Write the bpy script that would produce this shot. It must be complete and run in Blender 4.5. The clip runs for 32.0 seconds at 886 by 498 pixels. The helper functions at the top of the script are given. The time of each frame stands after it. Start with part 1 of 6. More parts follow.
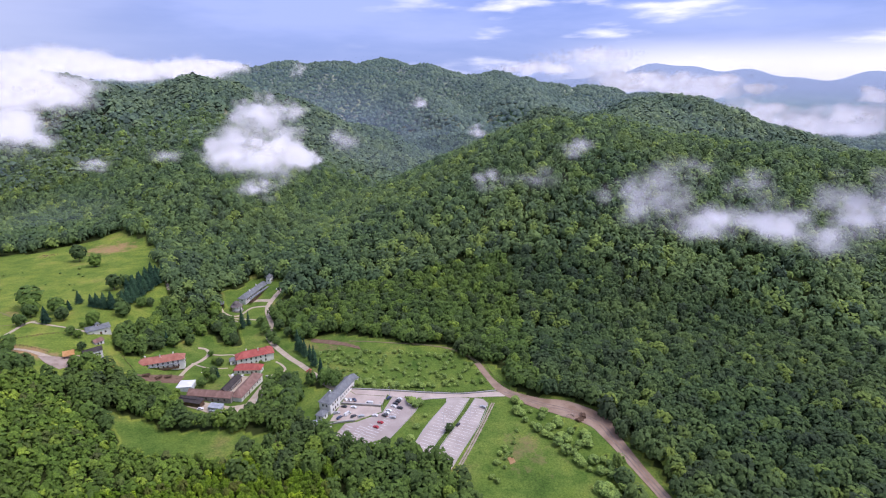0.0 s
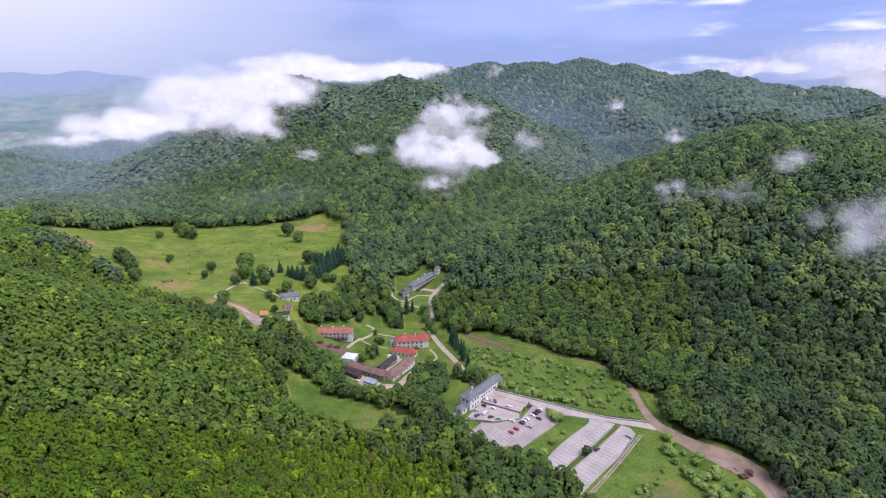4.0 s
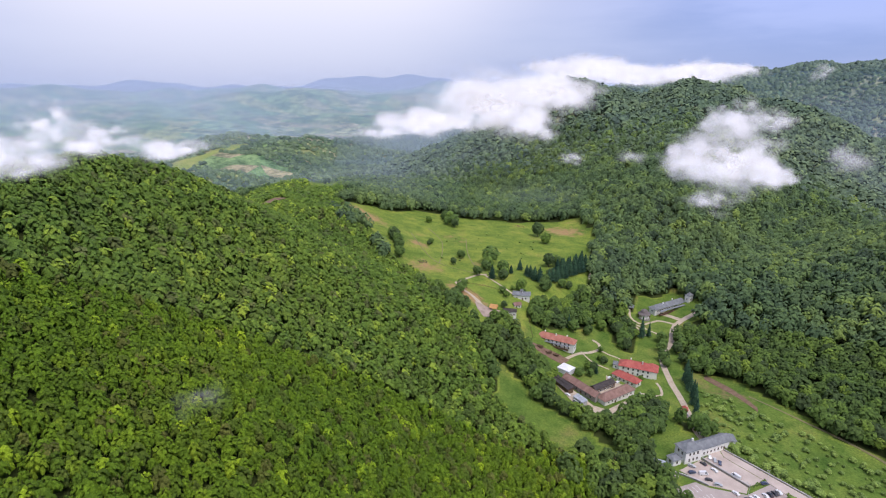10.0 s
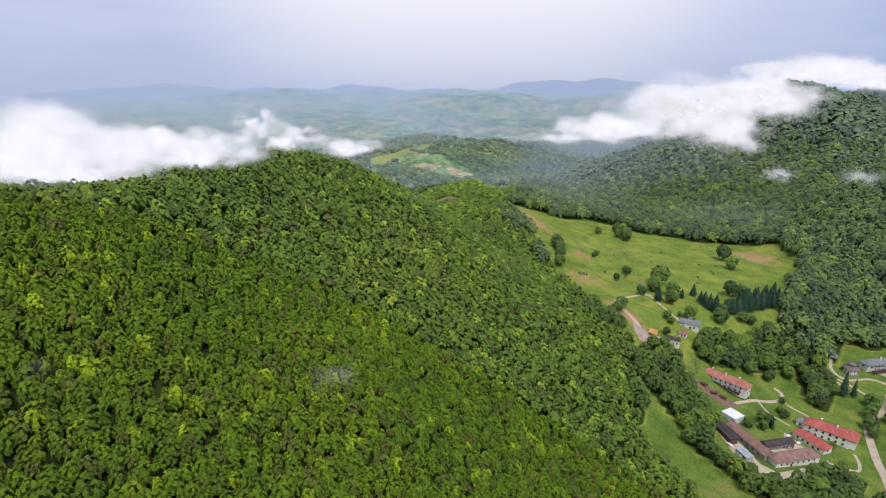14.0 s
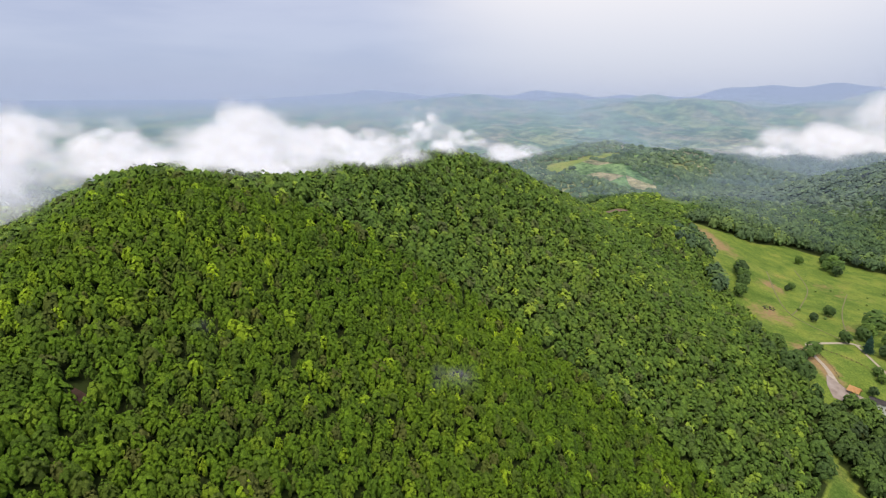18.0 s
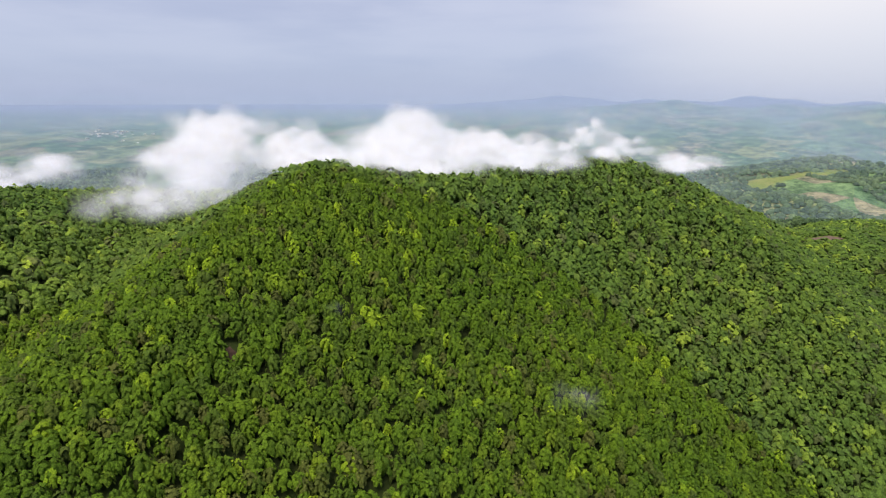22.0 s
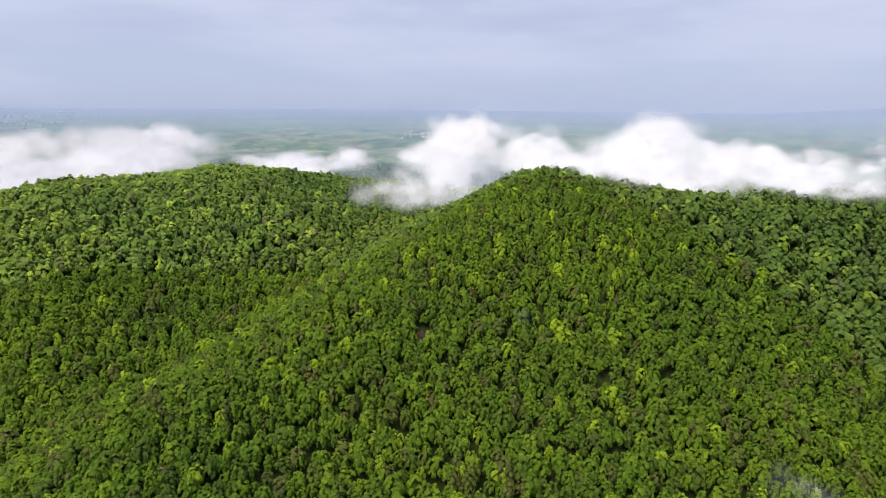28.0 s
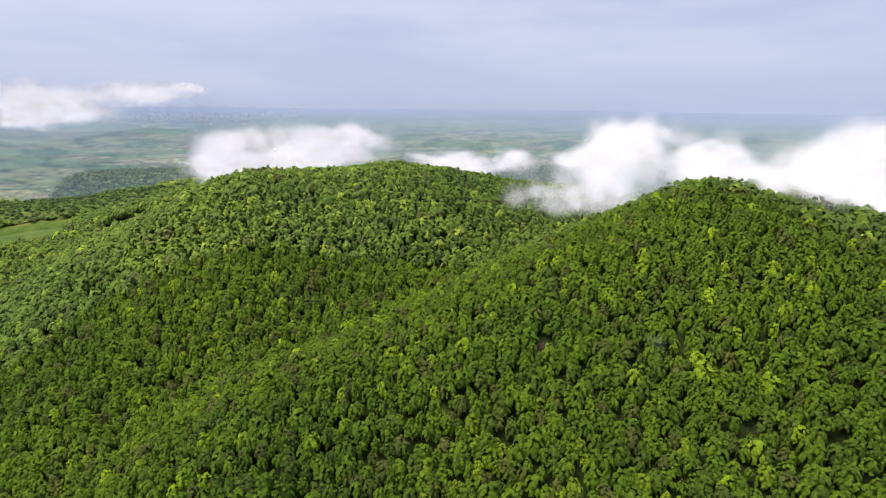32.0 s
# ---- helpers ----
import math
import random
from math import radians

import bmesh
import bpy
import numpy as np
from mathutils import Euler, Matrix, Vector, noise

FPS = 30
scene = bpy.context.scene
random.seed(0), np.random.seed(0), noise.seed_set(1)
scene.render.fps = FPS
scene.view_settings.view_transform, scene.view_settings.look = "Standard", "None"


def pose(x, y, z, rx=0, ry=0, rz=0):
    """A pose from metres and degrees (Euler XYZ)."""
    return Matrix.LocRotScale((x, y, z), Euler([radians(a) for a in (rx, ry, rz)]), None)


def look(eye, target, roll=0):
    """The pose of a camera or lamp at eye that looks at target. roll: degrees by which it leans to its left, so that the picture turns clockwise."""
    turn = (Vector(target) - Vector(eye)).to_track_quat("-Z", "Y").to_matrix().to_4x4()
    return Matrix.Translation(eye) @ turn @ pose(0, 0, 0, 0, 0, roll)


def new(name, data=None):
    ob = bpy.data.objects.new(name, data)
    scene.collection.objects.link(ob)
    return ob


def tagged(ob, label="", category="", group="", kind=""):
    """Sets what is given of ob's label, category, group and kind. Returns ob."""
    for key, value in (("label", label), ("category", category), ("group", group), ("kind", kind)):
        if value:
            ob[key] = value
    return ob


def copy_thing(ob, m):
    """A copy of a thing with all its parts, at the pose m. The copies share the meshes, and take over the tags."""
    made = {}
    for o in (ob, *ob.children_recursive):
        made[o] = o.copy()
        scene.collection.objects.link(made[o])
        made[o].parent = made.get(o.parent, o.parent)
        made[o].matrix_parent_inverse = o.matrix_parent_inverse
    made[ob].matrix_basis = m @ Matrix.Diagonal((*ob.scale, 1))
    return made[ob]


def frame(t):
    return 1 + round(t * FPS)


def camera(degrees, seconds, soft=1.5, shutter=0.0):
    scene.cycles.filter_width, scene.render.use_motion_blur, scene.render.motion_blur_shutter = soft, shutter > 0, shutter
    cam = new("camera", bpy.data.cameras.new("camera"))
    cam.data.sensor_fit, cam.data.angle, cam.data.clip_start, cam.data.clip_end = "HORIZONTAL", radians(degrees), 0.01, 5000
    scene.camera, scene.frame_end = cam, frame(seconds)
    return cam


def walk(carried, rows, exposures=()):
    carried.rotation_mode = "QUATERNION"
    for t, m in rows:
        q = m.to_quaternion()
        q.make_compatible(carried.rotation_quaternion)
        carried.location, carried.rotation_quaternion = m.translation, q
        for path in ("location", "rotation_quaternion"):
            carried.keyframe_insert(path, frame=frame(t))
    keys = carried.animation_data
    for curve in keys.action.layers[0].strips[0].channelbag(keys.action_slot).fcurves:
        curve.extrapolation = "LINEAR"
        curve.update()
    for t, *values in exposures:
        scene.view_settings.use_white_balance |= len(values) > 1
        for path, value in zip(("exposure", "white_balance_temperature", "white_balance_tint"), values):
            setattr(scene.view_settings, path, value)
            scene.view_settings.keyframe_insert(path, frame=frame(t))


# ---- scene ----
cam = camera(79.97, 32.0, 1.15)
# seconds, eye, heading to the left of +y, pitch, roll
FLIGHT = [
    (0, -0.00, -0.00, 189.99, 0.005, -17.757, -0.020),
    (1, 3.73, 0.99, 190.19, 5.034, -17.793, -0.026),
    (2, 7.35, 2.31, 190.39, 10.169, -17.777, -0.032),
    (3, 10.85, 3.93, 190.61, 15.334, -17.735, -0.036),
    (4, 14.20, 5.85, 190.85, 20.452, -17.688, -0.040),
    (5, 17.36, 8.05, 191.12, 25.466, -17.656, -0.043),
    (6, 20.33, 10.52, 191.42, 30.401, -17.634, -0.044),
    (7, 23.07, 13.23, 191.73, 35.301, -17.614, -0.044),
    (8, 25.58, 16.17, 192.07, 40.212, -17.586, -0.041),
    (9, 27.83, 19.30, 192.42, 45.166, -17.541, -0.037),
    (10, 29.80, 22.62, 192.75, 50.153, -17.480, -0.031),
    (11, 31.50, 26.09, 193.04, 55.150, -17.404, -0.024),
    (12, 32.89, 29.69, 193.26, 60.134, -17.314, -0.019),
    (13, 33.98, 33.40, 193.39, 65.087, -17.211, -0.015),
    (14, 34.76, 37.19, 193.42, 70.010, -17.094, -0.013),
    (15, 35.21, 41.03, 193.36, 74.909, -16.959, -0.011),
    (16, 35.35, 44.90, 193.21, 79.788, -16.807, -0.010),
    (17, 35.16, 48.77, 192.98, 84.654, -16.637, -0.008),
    (18, 34.65, 52.60, 192.71, 89.515, -16.459, -0.002),
    (19, 33.83, 56.38, 192.43, 94.378, -16.288, 0.011),
    (20, 32.69, 60.08, 192.19, 99.251, -16.135, 0.035),
    (21, 31.25, 63.66, 192.00, 104.140, -16.010, 0.073),
    (22, 29.51, 67.10, 191.87, 109.044, -15.904, 0.122),
    (23, 27.50, 70.38, 191.76, 113.959, -15.807, 0.180),
    (24, 25.21, 73.47, 191.66, 118.884, -15.707, 0.244),
    (25, 22.68, 76.35, 191.56, 123.814, -15.596, 0.312),
    (26, 19.91, 79.00, 191.46, 128.739, -15.483, 0.382),
    (27, 16.93, 81.39, 191.40, 133.646, -15.382, 0.453),
    (28, 13.77, 83.52, 191.40, 138.524, -15.307, 0.521),
    (29, 10.44, 85.37, 191.47, 143.368, -15.268, 0.585),
    (30, 6.98, 86.92, 191.62, 148.199, -15.270, 0.633),
    (31, 3.39, 88.17, 191.82, 153.044, -15.315, 0.654),
    (32, -0.28, 89.11, 192.05, 157.932, -15.402, 0.635),
]


def aim(x, y, z, heading, pitch, roll):
    a, b = radians(heading), radians(pitch)
    way = Vector((-math.sin(a) * math.cos(b), math.cos(a) * math.cos(b), math.sin(b)))
    return look((x, y, z), Vector((x, y, z)) + 100 * way, roll)


walk(cam, [(row[0], aim(*row[1:])) for row in FLIGHT], [(0, 0.02, 5800, 24), (6, 0.03, 5880, 22), (13, -0.02, 6270, 14), (19, -0.06, 6500, 10), (25, 0.0, 6530, 11), (32, 0.13, 6620, 12)])

# ---- sky and sun ----
SUN_AZ, SUN_EL = radians(262), radians(62)  # heading to the left of +y
world = bpy.data.worlds.new("world")
scene.world = world
world.use_nodes = True


def link(tree, a, b):
    tree.links.new(a, b)


def build_world():
    t = world.node_tree
    t.nodes.clear()
    n = t.nodes.new
    out, mix = n("ShaderNodeOutputWorld"), n("ShaderNodeMixShader")
    clear, cloud = n("ShaderNodeBackground"), n("ShaderNodeBackground")
    sky = n("ShaderNodeTexSky")
    sky.sky_type, sky.sun_disc = "NISHITA", False
    sky.sun_elevation, sky.sun_rotation = SUN_EL, -SUN_AZ
    clear.inputs["Strength"].default_value = 0.12
    link(t, sky.outputs[0], clear.inputs["Color"])
    co = n("ShaderNodeTexCoord")
    flat = n("ShaderNodeMapping")
    flat.inputs["Scale"].default_value = (1.0, 1.0, 5.5)
    link(t, co.outputs["Generated"], flat.inputs["Vector"])
    big, fine = n("ShaderNodeTexNoise"), n("ShaderNodeTexNoise")
    big.inputs["Scale"].default_value, big.inputs["Detail"].default_value, big.inputs["Roughness"].default_value = 1.7, 6, 0.52
    fine.inputs["Scale"].default_value, fine.inputs["Detail"].default_value = 5.0, 5
    link(t, flat.outputs[0], big.inputs["Vector"])
    link(t, flat.outputs[0], fine.inputs["Vector"])
    # the overcast thins towards the north, and glows over the north-western plain
    def toward(az, el, lo, hi):
        dot = n("ShaderNodeVectorMath")
        dot.operation = "DOT_PRODUCT"
        a, b = radians(az), radians(el)
        dot.inputs[1].default_value = (-math.sin(a) * math.cos(b), math.cos(a) * math.cos(b), math.sin(b))
        link(t, co.outputs["Generated"], dot.inputs[0])
        ramp = n("ShaderNodeMapRange")
        ramp.interpolation_type = "SMOOTHSTEP"
        ramp.inputs["From Min"].default_value, ramp.inputs["From Max"].default_value = lo, hi
        link(t, dot.outputs["Value"], ramp.inputs["Value"])
        return ramp.outputs[0]

    def mixed(fac, a, b):
        m = n("ShaderNodeMix")
        m.data_type = "RGBA"
        if isinstance(fac, float):
            m.inputs[0].default_value = fac
        else:
            link(t, fac, m.inputs[0])
        for k, v in ((6, a), (7, b)):
            if isinstance(v, tuple):
                m.inputs[k].default_value = (*v, 1)
            else:
                link(t, v, m.inputs[k])
        return m.outputs[2]

    def ramped(value, lo, hi):
        r = n("ShaderNodeMapRange")
        r.interpolation_type = "SMOOTHSTEP"
        r.inputs["From Min"].default_value, r.inputs["From Max"].default_value = lo, hi
        link(t, value, r.inputs["Value"])
        return r.outputs[0]

    grey = mixed(ramped(big.outputs["Fac"], 0.38, 0.62), (0.44, 0.49, 0.67), (0.55, 0.59, 0.75))
    blue = mixed(ramped(big.outputs["Fac"], 0.46, 0.70), (0.17, 0.28, 0.63), (0.42, 0.51, 0.86))
    north = mixed(toward(-8, 8, 0.64, 0.94), grey, blue)
    white = mixed(toward(68, 15, 0.86, 0.985), north, (0.86, 0.84, 0.88))
    split = n("ShaderNodeSeparateXYZ")
    link(t, co.outputs["Generated"], split.inputs[0])
    streak = n("ShaderNodeMath")
    streak.operation = "MULTIPLY"
    link(t, ramped(fine.outputs["Fac"], 0.54, 0.74), streak.inputs[0])
    link(t, toward(-24, 5, 0.80, 0.97), streak.inputs[1])
    glow = n("ShaderNodeMath")
    glow.operation = "MULTIPLY"
    link(t, toward(-34, 3, 0.90, 0.99), glow.inputs[0])
    link(t, ramped(split.outputs["Z"], 0.08, 0.02), glow.inputs[1])
    low = n("ShaderNodeMapRange")
    low.inputs["From Min"].default_value, low.inputs["From Max"].default_value = 0.15, -0.02
    link(t, split.outputs["Z"], low.inputs["Value"])
    dim = n("ShaderNodeMath")
    dim.operation = "MULTIPLY"
    dim.inputs[1].default_value = 0.82
    link(t, low.outputs[0], dim.inputs[0])
    hazy = mixed(dim.outputs[0], white, (0.40, 0.48, 0.67))
    bright = mixed(streak.outputs[0], mixed(glow.outputs[0], hazy, (0.98, 0.97, 1.0)), (1.15, 1.12, 1.12))
    link(t, bright, cloud.inputs["Color"])
    cloud.inputs["Strength"].default_value = 1.12
    mix.inputs[0].default_value = 0.9
    link(t, clear.outputs[0], mix.inputs[1])
    link(t, cloud.outputs[0], mix.inputs[2])
    link(t, mix.outputs[0], out.inputs["Surface"])


build_world()
sun = new("sun", bpy.data.lights.new("sun", "SUN"))
sun.data.energy, sun.data.angle, sun.data.color = 3.0, radians(36), (1.0, 0.94, 0.84)
_s = Vector((-math.sin(SUN_AZ) * math.cos(SUN_EL), math.cos(SUN_AZ) * math.cos(SUN_EL), math.sin(SUN_EL)))
sun.matrix_world = look(_s * 3000, (0, 0, 0))
scene.cycles.transparent_max_bounces = 192

# ---- materials ----


def mat(name, rough=0.8, metal=0.0, spec=0.3):
    m = bpy.data.materials.new(name)
    m.use_nodes = True
    p = m.node_tree.nodes["Principled BSDF"]
    p.inputs["Roughness"].default_value, p.inputs["Metallic"].default_value = rough, metal
    p.inputs["Specular IOR Level"].default_value = spec
    return m, m.node_tree, p


def noise_tex(t, scale, detail=4, rough=0.55, coords="Object"):
    co, tex = t.nodes.new("ShaderNodeTexCoord"), t.nodes.new("ShaderNodeTexNoise")
    tex.inputs["Scale"].default_value, tex.inputs["Detail"].default_value, tex.inputs["Roughness"].default_value = scale, detail, rough
    t.links.new(co.outputs[coords], tex.inputs["Vector"])
    return tex.outputs["Fac"]


def ramp(t, value, stops):
    r = t.nodes.new("ShaderNodeValToRGB")
    el = r.color_ramp.elements
    while len(el) < len(stops):
        el.new(0.5)
    for e, (at, col) in zip(el, stops):
        e.position, e.color = at, (*col, 1)
    t.links.new(value, r.inputs[0])
    return r.outputs[0]


def blend(t, fac, a, b, mode="MIX"):
    m = t.nodes.new("ShaderNodeMix")
    m.data_type, m.blend_type = "RGBA", mode
    for k, v in ((0, fac), (6, a), (7, b)):
        if isinstance(v, (int, float)):
            m.inputs[k].default_value = v
        elif isinstance(v, tuple):
            m.inputs[k].default_value = (*v, 1)
        else:
            t.links.new(v, m.inputs[k])
    return m.outputs[2]


def bump(t, p, value, strength, dist):
    b = t.nodes.new("ShaderNodeBump")
    b.inputs["Strength"].default_value, b.inputs["Distance"].default_value = strength, dist
    t.links.new(value, b.inputs["Height"])
    t.links.new(b.outputs[0], p.inputs["Normal"])


def plain(name, a, b, scale=1.5, rough=0.75, metal=0.0, fine=12.0, relief=0.02):
    """A surface of two close tones: stains over some decimetres, grain over centimetres."""
    m, t, p = mat(name, rough, metal)
    c1 = ramp(t, noise_tex(t, scale), [(0.35, a), (0.65, b)])
    c2 = blend(t, noise_tex(t, fine, 3), c1, blend(t, 1.0, c1, (0.75, 0.75, 0.75), "MULTIPLY"))
    t.links.new(c2, p.inputs["Base Color"])
    bump(t, p, noise_tex(t, fine), 0.5, relief)
    return m


def attr(t, name):
    a = t.nodes.new("ShaderNodeAttribute")
    a.attribute_name = name
    return a.outputs["Fac"]


def spread_tone(r, g, b, k):
    return tuple(1 + (v - 1) * k for v in (r, g, b))


def leaves(name, stops, patch=0.012, grain=0.9, vary=1.0):
    """Foliage: a tone for each crown, tones between clumps and a mottled leaf grain."""
    m, t, p = mat(name, 0.75, 0, 0.15)
    tone = ramp(t, attr(t, "tone"), stops)
    stand = ramp(t, noise_tex(t, patch, 3), [(0.35, spread_tone(0.78, 0.85, 0.90, vary)), (0.65, spread_tone(1.17, 1.12, 0.97, vary))])
    c = blend(t, 1.0, tone, stand, "MULTIPLY")
    g = t.nodes.new("ShaderNodeNewGeometry")
    clump = ramp(t, g.outputs["Random Per Island"], [(0.0, spread_tone(0.70, 0.72, 0.74, vary)), (1.0, spread_tone(1.30, 1.28, 1.24, vary))])
    c = blend(t, 1.0, c, clump, "MULTIPLY")
    leaf = ramp(t, noise_tex(t, grain, 4, 0.75), [(0.38, spread_tone(0.58, 0.61, 0.62, vary)), (0.62, spread_tone(1.38, 1.35, 1.30, vary))])
    c = blend(t, 1.0, c, leaf, "MULTIPLY")
    t.links.new(c, p.inputs["Base Color"])
    bump(t, p, noise_tex(t, grain * 1.4, 3, 0.7), 0.9, 0.5)
    return m


M = {}
M["young"] = leaves("young_leaves", [(0.0, (0.117, 0.133, 0.028)), (0.2, (0.089, 0.140, 0.016)), (0.45, (0.108, 0.185, 0.012)), (0.72, (0.131, 0.216, 0.012)), (0.92, (0.166, 0.242, 0.017)), (1.0, (0.300, 0.432, 0.017))], 0.014, 2.4, 0.85)
# Young palette turned bluer and duller: aerial tint painted into the ridge leaves
M["ridge"] = leaves("hazed_ridge_leaves", [(0.0, (0.111, 0.132, 0.042)), (0.2, (0.090, 0.134, 0.028)), (0.45, (0.104, 0.172, 0.027)), (0.72, (0.124, 0.197, 0.028)), (0.92, (0.155, 0.223, 0.034)), (1.0, (0.267, 0.363, 0.038))], 0.012, 1.6, 0.8)
M["light"] = leaves("light_leaves", [(0.0, (0.147, 0.168, 0.051)), (0.2, (0.119, 0.170, 0.034)), (0.45, (0.137, 0.216, 0.033)), (0.72, (0.162, 0.249, 0.034)), (0.92, (0.204, 0.281, 0.042)), (1.0, (0.351, 0.459, 0.047))], 0.012, 1.2, 1.0)
M["old"] = leaves("old_leaves", [(0.0, (0.052, 0.080, 0.031)), (0.4, (0.077, 0.126, 0.031)), (0.8, (0.104, 0.169, 0.033)), (1.0, (0.165, 0.240, 0.034))], 0.014, 1.7, 0.8)
M["dusky"] = leaves("dusky_leaves", [(0.0, (0.044, 0.066, 0.035)), (0.4, (0.061, 0.101, 0.039)), (0.8, (0.095, 0.147, 0.046)), (1.0, (0.156, 0.220, 0.046))], 0.014, 1.7, 0.8)
# Old palette made paler and bluer: slight haze painted into the slope leaves
M["slope"] = leaves("hazed_slope_leaves", [(0.0, (0.060, 0.093, 0.052)), (0.4, (0.091, 0.144, 0.062)), (0.8, (0.130, 0.195, 0.065)), (1.0, (0.192, 0.267, 0.063))], 0.010, 1.1, 0.75)
# Flank and far foliage: haze painted in as paler, bluer leaf colours
M["flank"] = leaves("hazed_flank_leaves", [(0.0, (0.081, 0.117, 0.089)), (0.5, (0.112, 0.163, 0.101)), (1.0, (0.156, 0.214, 0.109))], 0.006, 0.3, 0.8)
M["far"] = leaves("hazed_far_leaves", [(0.0, (0.090, 0.127, 0.116)), (0.5, (0.114, 0.164, 0.130)), (1.0, (0.153, 0.209, 0.144))], 0.006, 0.25, 0.6)
M["spruce"] = leaves("spruce_needles", [(0.0, (0.019, 0.051, 0.032)), (1.0, (0.045, 0.096, 0.048))])
M["bush"] = leaves("bush_leaves", [(0.0, (0.131, 0.198, 0.053)), (1.0, (0.256, 0.348, 0.077))])
M["bark"] = plain("bark", (0.10, 0.075, 0.055), (0.17, 0.14, 0.11), 2.0, 0.9)

# ---- terrain ----
CX, CY = 12.0, 45.0  # middle of the flight


# ridge lines: both ends, slope, roundness
RIDGES = [
 (-178,-50,147,-332,59,147,0.78,23),
 (-177,-66,157,-18,-71,102,0.68,23),
 (-350,90,134,-500,170,88,0.62,24),
 (-470,235,71,-640,330,60,0.42,45),
 (-228,-76,152,-422,-40,128,0.72,61),
 (-14,-240,142,-70,-290,136,0.62,40),
 (-103,-244,145,-321,-270,113,0.6,51),
 (-106,557,23,135,700,127,0.36,62),
 (164,698,127,498,648,96,0.46,55),
 (504,640,91,900,380,59,0.4,60),
 (151,695,104,520,1305,142,0.52,72),
 (515,1307,163,972,1161,23,0.45,60),
 (-1149,2453,256,-314,2460,270,0.47,149),
 (-300,2456,268,263,2411,216,0.46,149),
 (284,2408,202,990,2304,116,0.42,150),
 (-243,2485,252,35,1568,76,0.62,55),
 (248,2400,224,300,1500,120,0.5,60),
 (-686,1074,176,-507,1285,183,0.43,69),
 (-726,998,194,-923,629,-33,0.38,69),
 (-506,1140,192,-253,1205,77,0.44,59),
 (-516,1139,191,-301,644,52,0.44,40),
 (-1290,370,10,-1560,600,46,0.22,120),
 (-530,240,56,-650,430,44,0.25,60),
(-10,-245,138,60,-350,112,0.55,26),
 (20,-380,108,240,-400,78,0.34,40),
 (30,-640,92,300,-570,76,0.3,50),
 (640,-2690,22,330,-2790,80,0.5,60),
 (330,-2790,80,-60,-2830,24,0.5,60),
]


def floor_height(x, y):
    """The valley floor: level at the car parks, higher at the meadow, then down to the wide plain."""
    rise = 37 / (1 + np.exp((x + 212) / 16))
    dip = (8 / (1 + np.exp(-(y - 325) / 18)) + 6 / (1 + np.exp(-(y - 480) / 30))) / (1 + np.exp((x + 88) / 12))
    rise = (rise - dip) / (1 + np.exp(-(y - 60) / 60))
    drop = -130 / (1 + np.exp((x + 1050) / 170)) - 130 / (1 + np.exp((y + 480) / 90)) / (1 + np.exp((x - 900) / 150))
    near = rise + np.maximum(drop, -130)
    r = np.hypot(x - CX, y - CY)
    u = np.clip((r - 1400) / 3400, 0, 1)
    plain_z = 190 - 320 * r / (1400 * np.exp(u * 3.1))
    w = np.clip((r - 1300) / 900, 0, 1)
    w = w * w * (3 - 2 * w)
    return near * (1 - w) + plain_z * w


def swell(x, y):
    """Folds and hollows of the slopes."""
    return 2.6 * np.sin(x * 0.041 + 1.3 * np.sin(y * 0.023)) * np.sin(y * 0.037 + 1.1 * np.sin(x * 0.019 + 2)) + 5.0 * np.sin(x * 0.013 + 0.7 * np.sin(y * 0.009)) * np.sin(y * 0.0115 + 1)


def height(x, y):
    x, y = np.asarray(x, float), np.asarray(y, float)
    low = floor_height(x, y)
    hs = [low]
    for ax, ay, az, bx, by, bz, k, r in RIDGES:
        dx, dy = bx - ax, by - ay
        s = np.clip(((x - ax) * dx + (y - ay) * dy) / (dx * dx + dy * dy), 0, 1)
        d = np.hypot(x - ax - s * dx, y - ay - s * dy)
        hs.append(az + s * (bz - az) - k * (np.sqrt(d * d + r * r) - r))
    hs = np.array(hs)
    top = hs.max(0)
    z = top + 6 * np.log(np.exp((hs - top) / 6).sum(0))
    steep = np.clip((z - low - 12) / 40, 0, 1)
    far = np.clip(np.hypot(x - CX, y - CY) / 700 - 0.5, 0, 3)
    z = z + steep * swell(x, y) * (0.5 + 0.6 * far)
    # ravines between the spurs of the mountains
    gully = np.abs(np.sin(x * 0.0135 + 1.4 * np.sin(y * 0.0042 + 0.6)) * np.cos(y * 0.0031 + 0.8 * np.sin(x * 0.006)))
    z = z - np.clip((z - low - 30) / 60, 0, 1) * np.clip(far - 0.5, 0, 1) * 26 * (1 - gully) ** 2
    # far hills behind the plain
    r, a = np.hypot(x - CX, y - CY), np.arctan2(-(x - CX), y - CY)
    for r0, wide, tall, lo, hi, ph in ((3300, 330, 104, 0.45, 1.50, 0.3), (2700, 200, 48, 0.60, 1.4, 2.2), (3800, 220, 120, 0.5, 1.6, 3.1), (4450, 260, 128, 0.30, 1.75, 1.7), (4500, 260, 190, -1.3, -0.22, 4.0)):
        g = np.exp(-(((r - r0) / wide) ** 2)) / (1 + np.exp(-(a - lo) / 0.06)) / (1 + np.exp((a - hi) / 0.09))
        z = z + tall * g * (0.60 + 0.24 * np.sin(a * 7 + ph) + 0.18 * np.sin(a * 17 + 2 * ph) + 0.10 * np.sin(a * 41 + ph) + 0.06 * np.sin(a * 83 + 3 * ph))
    return z


def ground_z(x, y):
    return float(height(x, y))


